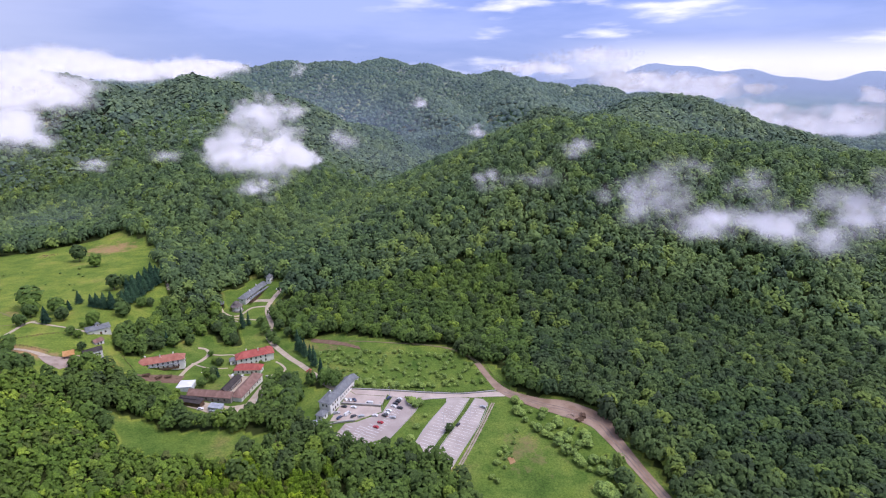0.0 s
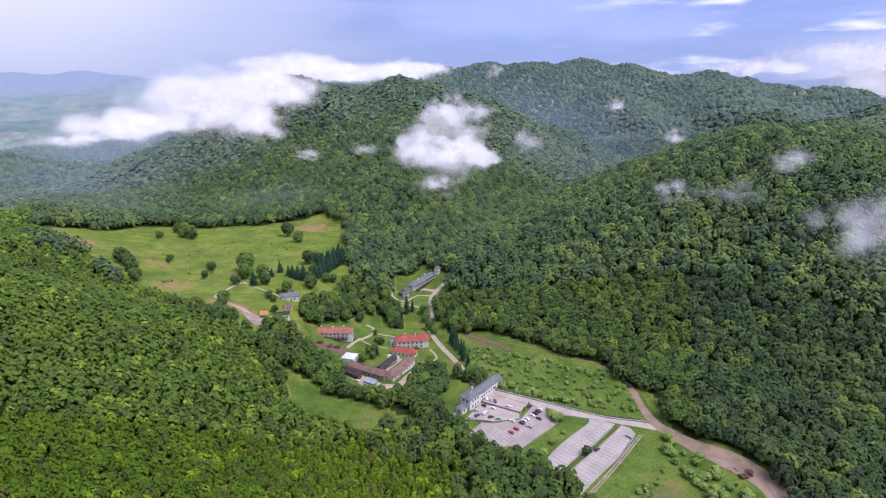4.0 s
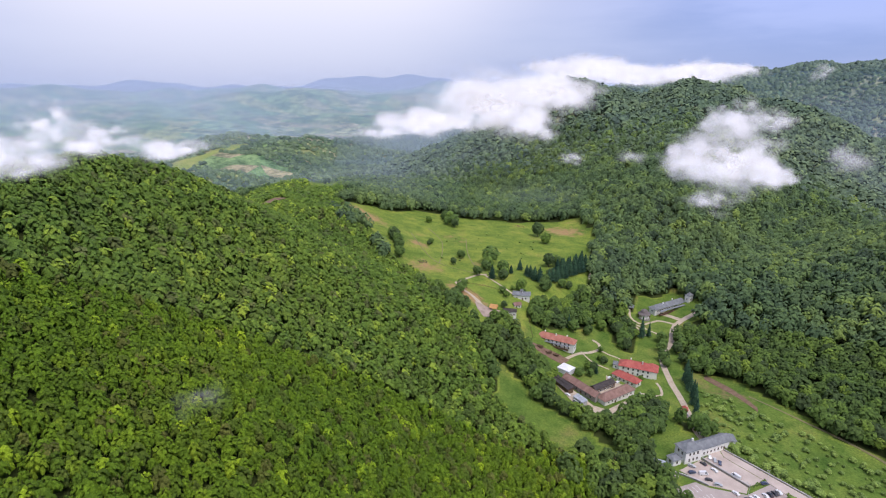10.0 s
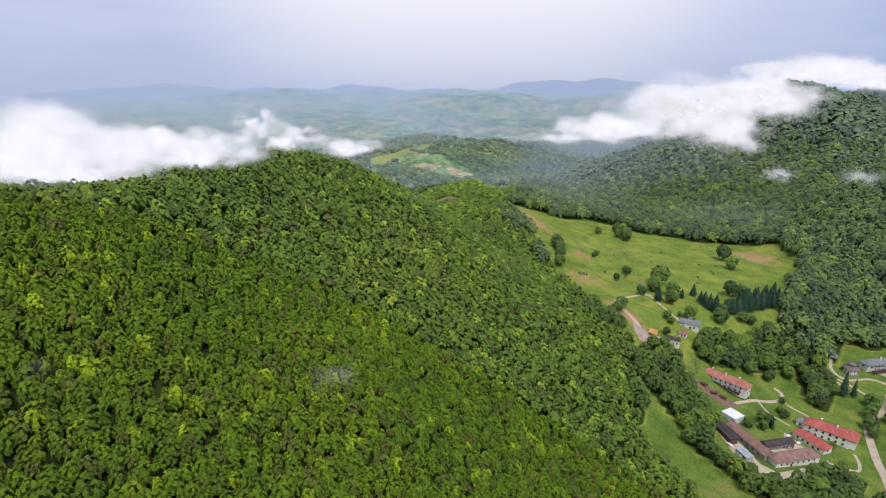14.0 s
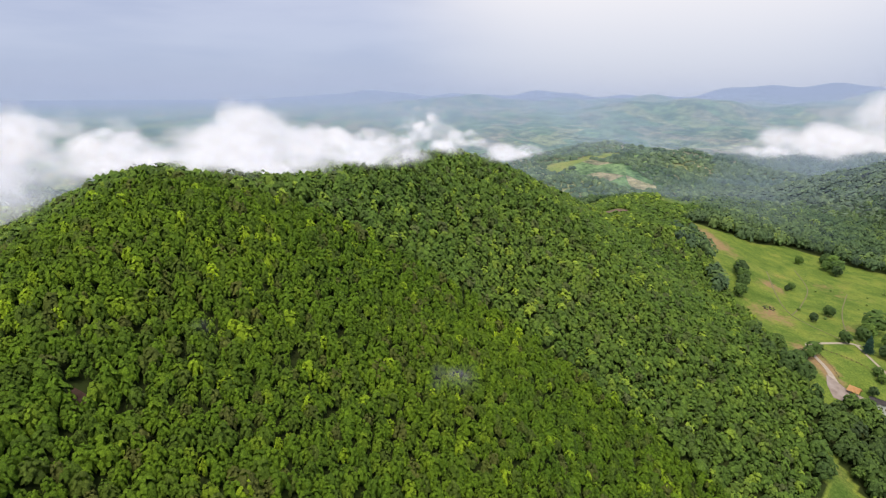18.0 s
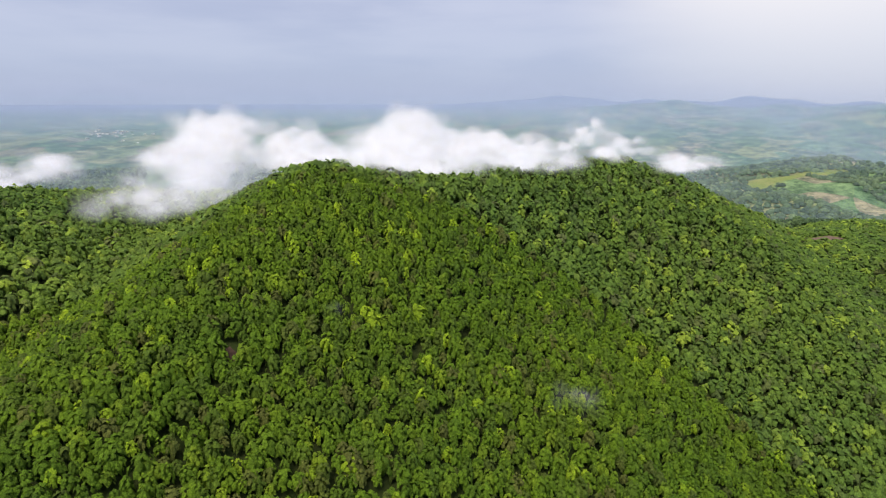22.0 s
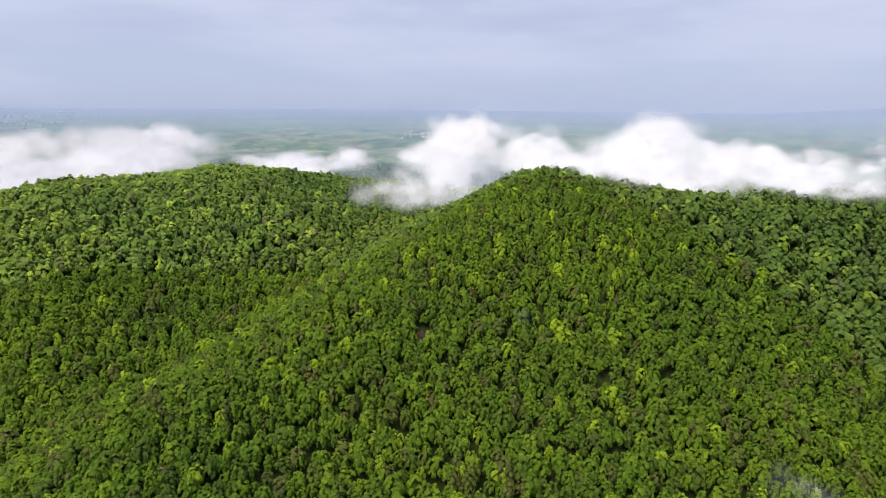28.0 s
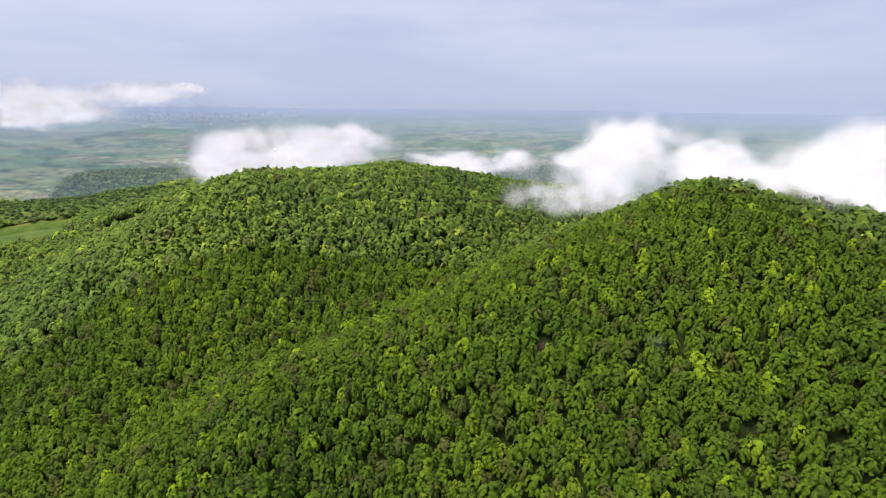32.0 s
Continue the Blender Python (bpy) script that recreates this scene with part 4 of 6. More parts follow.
_low = laid("car_park", drape("car_park", [(-57, 261.5), (-50.5, 263), (-36.5, 272.2), (-32, 288.6), (-23, 286.6), (-14.4, 285), (-17, 273.2), (-33, 241.6), (-42, 245), (-50, 242), (-61, 250.8)], M["lot"], 0.13), "large grey paved car park with faded bays", "car park")
_lotb = laid("car_park", drape("car_park", [(2, 287), (10, 288.2), (16.2, 286.8), (8, 267.4), (-3, 246.6), (-8, 234.6), (-17.4, 239.4), (-9.6, 260), (1.8, 282.6)], M["wet"], 0.13), "long wet grey car park lot with empty bays", "car park")
_lotc = laid("car_park", drape("car_park", [(20.4, 287), (25, 286), (27.4, 282), (27, 279.6), (20.6, 260.2), (4, 223), (-4.6, 233.6), (1.4, 246.6), (12.8, 269.6)], M["wet"], 0.13), "long wet paved lot along the lawn", "car park")


def bay_line(parent, x, y, turn, long=4.2):
    key = ("bay", long)
    if key not in _win:
        _win[key] = finish(boxes((-long / 2, long / 2, -0.09, 0.09, 0, 0.02)), "bay_line", M["paint"])
    ob = new("bay_line", _win[key])
    ob.parent = parent
    a = radians(turn)
    d = 1.5
    slope = (ground_z(x + d * math.cos(a), y + d * math.sin(a)) - ground_z(x - d * math.cos(a), y - d * math.sin(a))) / (2 * d)
    ob.matrix_basis = pose(x, y, ground_z(x, y) + 0.165, 0, -math.degrees(math.atan(slope)), turn)
    return ob


def bays(parent, a, b, count, side, long=4.2, cross=None):
    a, b = Vector(a), Vector(b)
    d = (b - a).normalized()
    s = Vector((-d.y, d.x)) * side
    turn = math.degrees(math.atan2(s.y, s.x)) if cross is None else cross
    for i in range(count):
        p = a.lerp(b, (i + 0.5) / count) + s * long * 0.5
        bay_line(parent, p.x, p.y, turn, long)


bays(_lotb, (-14.5, 241), (2.6, 281), 16, -1)
bays(_lotb, (-7.4, 237.4), (14.6, 284), 18, 1)
bays(_lotc, (-2.2, 237), (18.9, 282), 18, -1)
bays(_lotc, (4.2, 227.5), (26.2, 277), 19, 1)
bays(_low, (-59, 251.5), (-55.5, 260.5), 4, -1)
bays(_low, (-53, 248), (-48, 260), 6, -1, 5.0)
bays(_low, (-44, 247.5), (-29, 277), 14, -1, 4.6)
bays(_low, (-44, 247.5), (-38, 260), 6, 1, 4.6)


def kerb(line, label="pale stone kerb edging the paving"):
    laid("kerb", ribbon("kerb", line, 0.28, M["kerb"], 0.1, 0.16), label, "kerb")


kerb([(-17.4, 238.6), (-9.4, 260), (2.2, 282.8), (3, 287.2)])
kerb([(-7.7, 234.4), (-2.7, 246.4), (8.3, 267.2), (16.5, 286.9)])
kerb([(-4.9, 233.5), (1.1, 246.7), (12.5, 269.7), (20.1, 287)])
kerb([(3.4, 223.8), (21, 260.2), (27.4, 279.6), (27.8, 282)])
kerb([(-33.2, 241.3), (-16.7, 273.2), (-14.1, 285), (-3, 286.6), (3, 287.4)])
kerb([(-61.3, 250.6), (-50, 241.7), (-42, 244.6), (-33.4, 241.3)])


def stone_wall(line, tall, label, mat_key="stone", width=0.5):
    w = ribbon("stone_wall", line, width, M[mat_key], 0.0, tall)
    ob = tagged(new("stone_wall", w), label, "wall", kind="structure")
    cap = ribbon("coping", line, width + 0.16, M["kerb"], tall + 0.02, 0.09)
    c = new("coping", cap)
    c.parent = ob
    return ob


stone_wall([(-62.8, 281.1), (-45, 279.0), (-38, 278.2)], 1.3, "low stone retaining wall between two car parks")
stone_wall([(-67, 260), (-59, 262.6), (-51.4, 263.8)], 1.0, "low stone wall below the sunken lot")
stone_wall([(-80, 256), (-72, 255), (-64, 258)], 0.9, "rough stone wall beside the track")
stone_wall([(-121, 317), (-110, 311), (-105, 307)], 1.2, "low stone garden wall by the barn")
stone_wall([(-60, 297.9), (-34, 295.6), (-8, 292.9), (12, 291.8), (34, 295.2)], 0.7, "low mossy wall between road and orchard", "stone", 0.4)
stone_wall([(-92.9, 322.6), (-77.5, 304.4), (-68, 299.6)], 0.9, "low wall along the gravel road")


def fence(line, label, gap=2.6):
    """Posts and two rails along a line."""
    ob = thing("fence", pose(0, 0, 0), label, "fence")
    pts = []
    for (ax, ay), (bx, by) in zip(line, line[1:]):
        n = max(1, int(math.hypot(bx - ax, by - ay) / gap))
        pts += [(ax + (bx - ax) * i / n, ay + (by - ay) * i / n) for i in range(n)]
    pts.append(line[-1])
    post = finish(boxes((-0.07, 0.07, -0.07, 0.07, -0.3, 1.25)), "post", M["wood"])
    for x, y in pts:
        o = new("post", post)
        o.parent = ob
        o.matrix_basis = pose(x, y, ground_z(x, y))
    for h in (0.55, 1.05):
        for (ax, ay), (bx, by) in zip(pts, pts[1:]):
            bm = bmesh.new()
            tube(bm, (ax, ay, ground_z(ax, ay) + h), (bx, by, ground_z(bx, by) + h), 0.05, 0.05, 4)
            part("rail", bm, M["wood"], ob)
    return ob


fence([(-278, 298), (-262, 312), (-245, 322)], "thin wooden fence across the meadow")
fence([(-277, 296), (-258, 294), (-244, 291)], "weathered wooden fence beside the lane")
fence([(-217, 316), (-209, 309), (-202, 304)], "wooden fence below the meadow")
fence([(27.5, 333), (34, 312), (43, 297)], "timber rails along the dirt road")
fence([(-173, 302), (-164, 305), (-152, 317)], "low wooden garden fence by the barns")

# ---- buildings ----
house("gatehouse", -68.6, 276.4, 70, 11, 7.6, 7.6, 2.2, "hip", "lime", "slate", "tall white plastered gatehouse block with a grey hipped roof", "gatehouse", ((1.8, 2.6), (5.4, 2.6)), "sew", 0.6, None, ((2.5, 0.8),), "wood", (0.8, 1.3))
house("gatehouse", -64.0, 292.4, 72, 21, 6.2, 5.2, 2.1, "gable", "lime", "slate", "white gate wing with grey roof over an arched passage", "gatehouse", ((2.0, 2.6),), "sn", 0.6, 7.0, (), "wood", (0.7, 1.1))
house("gatehouse", -60.2, 304.4, 40, 7, 5.6, 4.6, 2.0, "hip", "lime", "slate", "small white end pavilion with a grey hipped roof", "pavilion", ((1.8, 2.4),), "sew", 0.6)
house("annex", -71.4, 267.0, 70, 5.4, 4.6, 3.4, 1.3, "hip", "lime", "slate", "low white annex with grey roof below the gatehouse", "annex", ((1.7, 2.6),), "sw", 0.5)
house("hall", -138.6, 342.7, 26, 22.6, 8.4, 6.3, 3.0, "hip", "lime", "red", "two-storey white hall with a bright red tiled roof", "house", ((1.6, 3.3), (4.5, 3.3)), "snew", 0.6, -5, ((-4, 1), (4, -1)), "wood", (0.9, 1.4))
house("hall_wing", -130.0, 348.9, 116, 9.7, 7.5, 6.2, 2.9, "hip", "lime", "red", "white cross wing with red tiled roof", "house", ((1.6, 3.3), (4.5, 3.3)), "ew", 0.7)
house("porch", -151.7, 338.2, 26, 3.9, 4.8, 3.5, 1.5, "hip", "lime", "slate", "small white porch with a grey roof", "porch", ((1.7, 2.0),), "sw", 0.4)
house("stable", -135.6, 325.6, 2, 18.1, 6.8, 3.7, 2.5, "hip", "lime", "red", "low white stable with a bright red roof", "barn", ((1.8, 3.0),), "sne", 0.6, 3)
house("barn", -126.6, 298.1, 81, 27.1, 6.9, 4.4, 2.6, "hip", "lime", "brown", "long white-walled barn with an old brown tile roof", "barn", ((2.2, 3.4),), "sn", 0.7, -4, (), "wood", (0.8, 0.9))
house("barn", -145.0, 287.2, -7, 28.3, 5.9, 4.0, 2.2, "gable", "stone", "brown", "barn wing with sagging brown tile roof", "barn", ((1.9, 4.0),), "sn", 0.6, 2)
house("shed", -138.6, 301.6, 81, 17.9, 4.8, 3.2, 1.5, "gable", "wood", "dark", "open cart shed with dark roof in the farmyard", "shed", ((1.3, 2.2),), "s", 0.5, None, (), "lime", (1.5, 1.6))
house("shed", -157.0, 280.6, -12, 20.0, 4.4, 2.9, 0.9, "pent", "wood", "dark", "grey lean-to shed behind the barn", "shed", ((1.3, 3.0),), "s", 0.4, None, (), "wood", (0.9, 0.8))
house("shed", -137.3, 275.0, -10, 8.3, 3.7, 2.7, 0.7, "pent", "steel", "steel", "bluish sheet-metal lean-to shed by the barn", "shed", ((1.3, 3.0),), "s", 0.3)
house("long_house", -192.1, 319.2, 21, 29.0, 7.5, 5.8, 2.7, "hip", "lime", "salmon", "long two-storey white house with faded red tile roof", "house", ((1.6, 3.1), (4.3, 3.1)), "snew", 0.6, 4, ((-9, 0.6), (0, -0.6), (8, 0.6)), "wood", (0.8, 1.2))
house("white_house", -237.5, 329.5, 40, 13.5, 8.4, 4.3, 1.3, "hip", "lime", "slate", "white meadow cottage with a grey hipped roof and small cupola", "house", ((1.6, 3.6),), "snew", 0.7, 1)
house("cupola", -237.5, 329.5, 40, 2.2, 2.2, 1.6, 0.9, "pyramid", "lime", "slate", "small grey cupola on the cottage roof", "cupola", ((0.9, 1.4),), "sn", 0.3, None, (), "wood", (0.6, 0.6), 5.3)
house("cottage", -224.0, 301.4, 42, 10.1, 5.1, 4.0, 1.3, "gable", "lime", "dark", "low white cottage with a dark roof", "house", ((1.7, 2.2),), "sn", 0.4, -2, (), "wood", (0.8, 1.0), 1.0)
house("hut", -221.8, 360.5, 60, 6.4, 4.9, 2.6, 1.8, "gable", "wood", "dark", "dark timber hay hut at the wood's edge", "hut", (), "", 0.5, 0)
house("hut", -229.7, 315.7, 65, 5.6, 4.1, 2.9, 1.4, "gable", "lime", "brown", "small hut with a rusty brown roof", "hut", ((1.5, 2.0),), "s", 0.5)
house("hut", -91.3, 318.8, 30, 3.5, 3.1, 2.7, 1.6, "pyramid", "wood", "red", "tiny red-roofed kiosk beside the road", "kiosk", ((1.4, 1.6),), "s", 0.4)
house("hut", -76.2, 305.6, 40, 5.6, 4, 2.8, 1.2, "hip", "lime", "slate", "small white hut with grey roof by the gate", "hut", ((1.5, 2.0),), "s", 0.5)
house("hut", -196.5, 428.9, 20, 5.1, 5.1, 2.9, 2.5, "pyramid", "wood", "slate", "wooden hut with a steep grey pyramid roof", "hut", ((1.4, 2.0),), "s", 0.7)
house("guest_house", -176.9, 458.7, 78, 40.0, 6.6, 4.2, 2.2, "hip", "lime", "slate", "long guest house with grey shingle roof and wooden gallery", "house", ((1.7, 3.0),), "snw", 1.0, 6, ((6, 1.0), (-8, -0.8)), "wood", (1.2, 1.2))
house("chapel", -167.5, 477.2, 80, 5.4, 4.4, 7.0, 2.6, "pyramid", "lime", "slate", "slim white chapel turret above the guest house", "chapel", ((3.4, 2.0),), "sw", 0.3, None, (), "wood", (0.6, 1.4))


def gallery(x, y, turn, L, out, tall, label):
    """A timber gallery: deck, posts, rail and lean-to roof."""
    z = ground_z(x, y) + 0.3
    ob = thing("gallery", pose(x, y, z, 0, 0, turn), label, "gallery")
    part("deck", boxes((-L / 2, L / 2, -out / 2, out / 2, -1.0, 0.12)), M["wood"], ob)
    part("roof", boxes((-L / 2 - 0.3, L / 2 + 0.3, -out / 2 - 0.4, out / 2, tall, tall + 0.16)), M["slate"], ob)
    for i in range(int(L / 3) + 1):
        u = -L / 2 + i * L / int(L / 3)
        part("post", boxes((u - 0.11, u + 0.11, -out / 2, -out / 2 + 0.22, 0.12, tall)), M["wood"], ob)
    part("rail", boxes((-L / 2, L / 2, -out / 2 + 0.05, -out / 2 + 0.13, 0.85, 0.98)), M["wood"], ob)
    return ob


gallery(-170.6, 455.5, 78, 33, 2.0, 2.7, "brown timber gallery along the guest house")
gallery(-190.1, 314.2, 21, 22, 1.2, 2.6, "narrow timber porch along the long house")


def round_tower(x, y, r, tall, label):
    z = ground_z(x, y) - 0.2
    ob = thing("round_tower", pose(x, y, z), label, "tower")
    bm = bmesh.new()
    tube(bm, (0, 0, -1.5), (0, 0, tall), r, r * 0.97, 24)
    part("wall", bm, M["lime"], ob)
    for k, (z0, z1, r0, r1, key) in enumerate(((tall - 0.3, tall + 1.9, r + 1.3, r * 0.55, "shingle"), (tall + 1.9, tall + 2.5, r * 0.5, r * 0.5, "wood"), (tall + 2.5, tall + 4.4, r * 0.75, 0.1, "shingle"))):
        bm = bmesh.new()
        tube(bm, (0, 0, z0), (0, 0, z1), r0, r1, 24)
        part("roof" if key == "shingle" else "lantern", bm, M[key], ob)
    for k in range(12):
        a = k * math.pi / 6
        bm = bmesh.new()
        tube(bm, (math.cos(a) * (r + 0.9), math.sin(a) * (r + 0.9), -0.6), (math.cos(a) * (r + 0.9), math.sin(a) * (r + 0.9), tall), 0.13, 0.13, 6)
        part("post", bm, M["wood"], ob)
    bm = bmesh.new()
    tube(bm, (0, 0, -1.5), (0, 0, 0.9), r + 1.1, r + 1.1, 24)
    part("plinth", bm, M["stone"], ob, "round stone plinth")
    return ob


round_tower(-181.7, 427.4, 4.0, 4.8, "round open summer altar with shingled tiered roof")


def marquee(x, y, turn, L, W):
    z = ground_z(x, y) + 0.2
    ob = thing("marquee", pose(x, y, z, 0, 0, turn), "white canvas marquee on steel posts beside the barn", "tent")
    part("canopy", roof_mesh(L, W, 3.4, 1.0, "hip", 0.3), M["canvas"], ob)
    for sx in (-1, 0, 1):
        for sy in (-1, 1):
            part("post", boxes((sx * L / 2 - 0.08, sx * L / 2 + 0.08, sy * W / 2 - 0.08, sy * W / 2 + 0.08, -0.8, 3.4)), M["steel"], ob)
    part("side_wall", boxes((-L / 2, L / 2, -W / 2 - 0.05, -W / 2 + 0.02, -0.4, 3.3)), M["canvas"], ob)
    part("side_wall", boxes((L / 2 - 0.02, L / 2 + 0.05, -W / 2, W / 2, -0.4, 3.3)), M["canvas"], ob)
    return ob


marquee(-165.6, 297.5, 5, 9.0, 8.0)


def pavilion(x, y, turn):
    z = ground_z(x, y) + 0.1
    ob = thing("pavilion", pose(x, y, z, 0, 0, turn), "small open pavilion with a bright orange board roof", "pavilion")
    part("roof", roof_mesh(5.2, 4.2, 2.8, 2.0, "gable", 0.5), M["orange"], ob)
    for sx in (-1, 1):
        for sy in (-1, 1):
            part("post", boxes((sx * 2.4 - 0.1, sx * 2.4 + 0.1, sy * 1.9 - 0.1, sy * 1.9 + 0.1, -0.5, 2.8)), M["wood"], ob)
    part("table", boxes((-1.2, 1.2, -0.5, 0.5, 0.7, 0.78), (-0.1, 0.1, -0.3, 0.3, -0.3, 0.7)), M["orange"], ob)
    return ob


pavilion(-231.5, 291.5, 30)


def container(x, y, turn):
    ob = thing("container", pose(x, y, ground_z(x, y) + 0.15, 0, 0, turn), "pale grey site container on the grass", "container")
    part("body", boxes((-3, 3, -1.2, 1.2, 0.15, 2.6)), M["steel"], ob)
    for i in range(9):
        part("rib", boxes((-2.8 + i * 0.7 - 0.05, -2.8 + i * 0.7 + 0.05, -1.26, -1.2, 0.25, 2.5)), M["steel"], ob)
    part("door", boxes((3.0, 3.05, -1.0, 1.0, 0.3, 2.4)), M["steel"], ob)
    for sx in (-2.5, 2.5):
        part("skid", boxes((sx - 0.2, sx + 0.2, -1.2, 1.2, -0.3, 0.15)), M["wood"], ob)
    return ob


container(-75.5, 259.4, 25)

# ---- trees that stand alone ----


def crown_object(verts, faces, tone, material, parent):
    ob = new("crown", ndc("crown", verts, faces, material, False, np.full(len(verts), tone)))
    ob.parent = parent
    return ob


def broadleaf(seed, tall, wide, material, label, tone):
    """A trunk with limbs and a crown of leafy clumps; base at the origin."""
    g = random.Random(seed)
    ob = thing("tree", Matrix(), label, "tree")
    bm = bmesh.new()
    tube(bm, (0, 0, -0.6), (0, 0, tall * 0.42), tall * 0.028 + 0.06, tall * 0.018 + 0.04, 7)
    part("trunk", bm, M["bark"], ob)
    for k in range(4 if tall > 6 else 2):
        a = k * 1.57 * (1 if tall > 6 else 2) + g.uniform(-0.4, 0.4)
        bm = bmesh.new()
        tube(bm, (0, 0, tall * g.uniform(0.26, 0.38)), (math.cos(a) * wide * 0.6, math.sin(a) * wide * 0.6, tall * g.uniform(0.5, 0.72)), tall * 0.013 + 0.03, 0.03, 5)
        part("limb", bm, M["bark"], ob)
    v, f = leafy_crown(110, seed * 7 + 3, size=0.25, under=1.85)
    v = v * (wide * 1.08, wide * 1.08, tall * 0.46) + (0, 0, tall * 0.56)
    crown_object(v, f, tone, material, ob)
    return ob


def spruce(seed, tall, wide, label, tone):
    g = np.random.default_rng(seed)
    ob = thing("conifer", Matrix(), label, "conifer")
    bm = bmesh.new()
    tube(bm, (0, 0, -0.6), (0, 0, tall * 0.9), tall * 0.02 + 0.05, 0.03, 6)
    part("trunk", bm, M["bark"], ob)
    vs, fs = [], []
    tiers = 11
    for i in range(tiers):
        u = i / tiers
        r = wide * (1 - u) ** 0.85 + 0.15
        z = tall * (0.08 + 0.86 * u)
        n = 9
        base = len(vs)
        vs.append((0, 0, z + tall * 0.13))
        for k in range(n):
            a = (k + 0.5 * (i % 2)) * 2 * math.pi / n + g.uniform(-0.15, 0.15)
            q = r * g.uniform(0.72, 1.15)
            vs.append((math.cos(a) * q, math.sin(a) * q, z - tall * 0.02 * g.uniform(0.2, 1.8)))
            a2 = a + math.pi / n
            vs.append((math.cos(a2) * q * 0.55, math.sin(a2) * q * 0.55, z + tall * 0.015))
        for k in range(2 * n):
            fs.append((base, base + 1 + k, base + 1 + (k + 1) % (2 * n)))
    crown_object(np.array(vs), np.array(fs), tone, M["spruce"], ob)
    return ob


OAK = [broadleaf(s, 9.5, 4.0, M["old"], "broad-crowned deciduous tree in full green leaf", t) for s, t in ((1, 0.35), (2, 0.6), (3, 0.85), (4, 0.15))]
FRUIT = [broadleaf(s, 4.2, 2.2, M["bush"], "small light-green fruit tree in the grass", t) for s, t in ((11, 0.2), (12, 0.5), (13, 0.8))]
FIR = [spruce(s, 13, 3.5, "dark green spruce with layered drooping branches", t) for s, t in ((21, 0.2), (22, 0.7))]


def plant(kind, x, y, size=1.0, slim=1.0, group="", name="", label=""):
    src = random.choice(kind)
    k = size * random.uniform(0.88, 1.14)
    m = pose(x, y, ground_z(x, y), 0, 0, random.uniform(0, 360)) @ Matrix.Diagonal((k * slim, k * slim, k, 1))
    ob = copy_thing(src, m)
    if name:
        ob.name = name
        tagged(ob, label, name.replace("_", " "))
    if group:
        tagged(ob, group=group)
    return ob


for x, y, s in [(-349, 480, 1.55), (-322, 462, 1.15), (-455, 438, 1.3), (-440, 433, 1.4), (-468, 441, 1.2), (-447, 427, 1.1), (-460, 409, 0.9), (-433, 427, 1.1), (-307, 362, 1.6), (-298, 351, 1.35), (-293, 343, 1.2), (-287, 326, 0.9), (-245, 337, 1.2), (-238, 360, 1.35), (-235, 379, 0.8), (-231, 384, 0.85), (-269, 402, 1.5), (-263, 409, 1.2), (-281, 353, 1.1), (-272, 345, 1.0), (-267, 339, 1.05), (-247, 317, 0.7), (-241, 315, 0.6), (-266, 290, 0.9), (-334, 349, 0.85), (-321, 328, 0.65), (-383, 351, 0.6), (-379, 345, 0.5), (-401, 315, 1.2), (-392, 312, 1.3), (-383, 309, 1.25), (-372, 303, 1.1), (-355, 291, 1.2), (-250, 263, 1.2), (-248, 270, 1.1), (-256, 274, 1.1), (-240, 268, 1.2), (-244, 258, 1.2), (-262, 284, 0.8), (-214, 322, 1.1), (-249, 381, 1.0), (-247, 372, 0.9)]:
    plant(OAK, x, y, s, 1.0, "meadow trees")
for x, y, s in [(-278, 372, 0.85), (-266, 368, 0.9), (-261, 367, 1.0), (-255, 366, 0.95), (-250, 367, 1.1), (-274, 332, 0.95), (-276, 358, 0.7), *((-246.5 - 0.08 * k + 1.2 * (k % 3), 375 + 4.2 * k, 0.92 + 0.05 * (k % 4)) for k in range(16)), *((-257 + 1.4 * (k % 2), 400 + 4.6 * k, 0.9 + 0.06 * (k % 3)) for k in range(10))]:
    plant(FIR, x, y, s, 1.35, "row of spruces")
for x, y, s, w in [(-166, 397, 1.45, 0.75), (-110, 359, 1.35, 0.8), (-106, 354, 1.3, 0.8), (-102, 348, 1.35, 0.8), (-96, 340, 1.25, 0.8), (-91, 331, 1.3, 0.8), (-82, 313, 1.15, 0.8), (-163, 403, 1.0, 0.7), (-201, 346, 1.0, 0.8), (-153, 315, 0.7, 0.9)]:
    plant(FIR, x, y, s, w, "hamlet conifers")
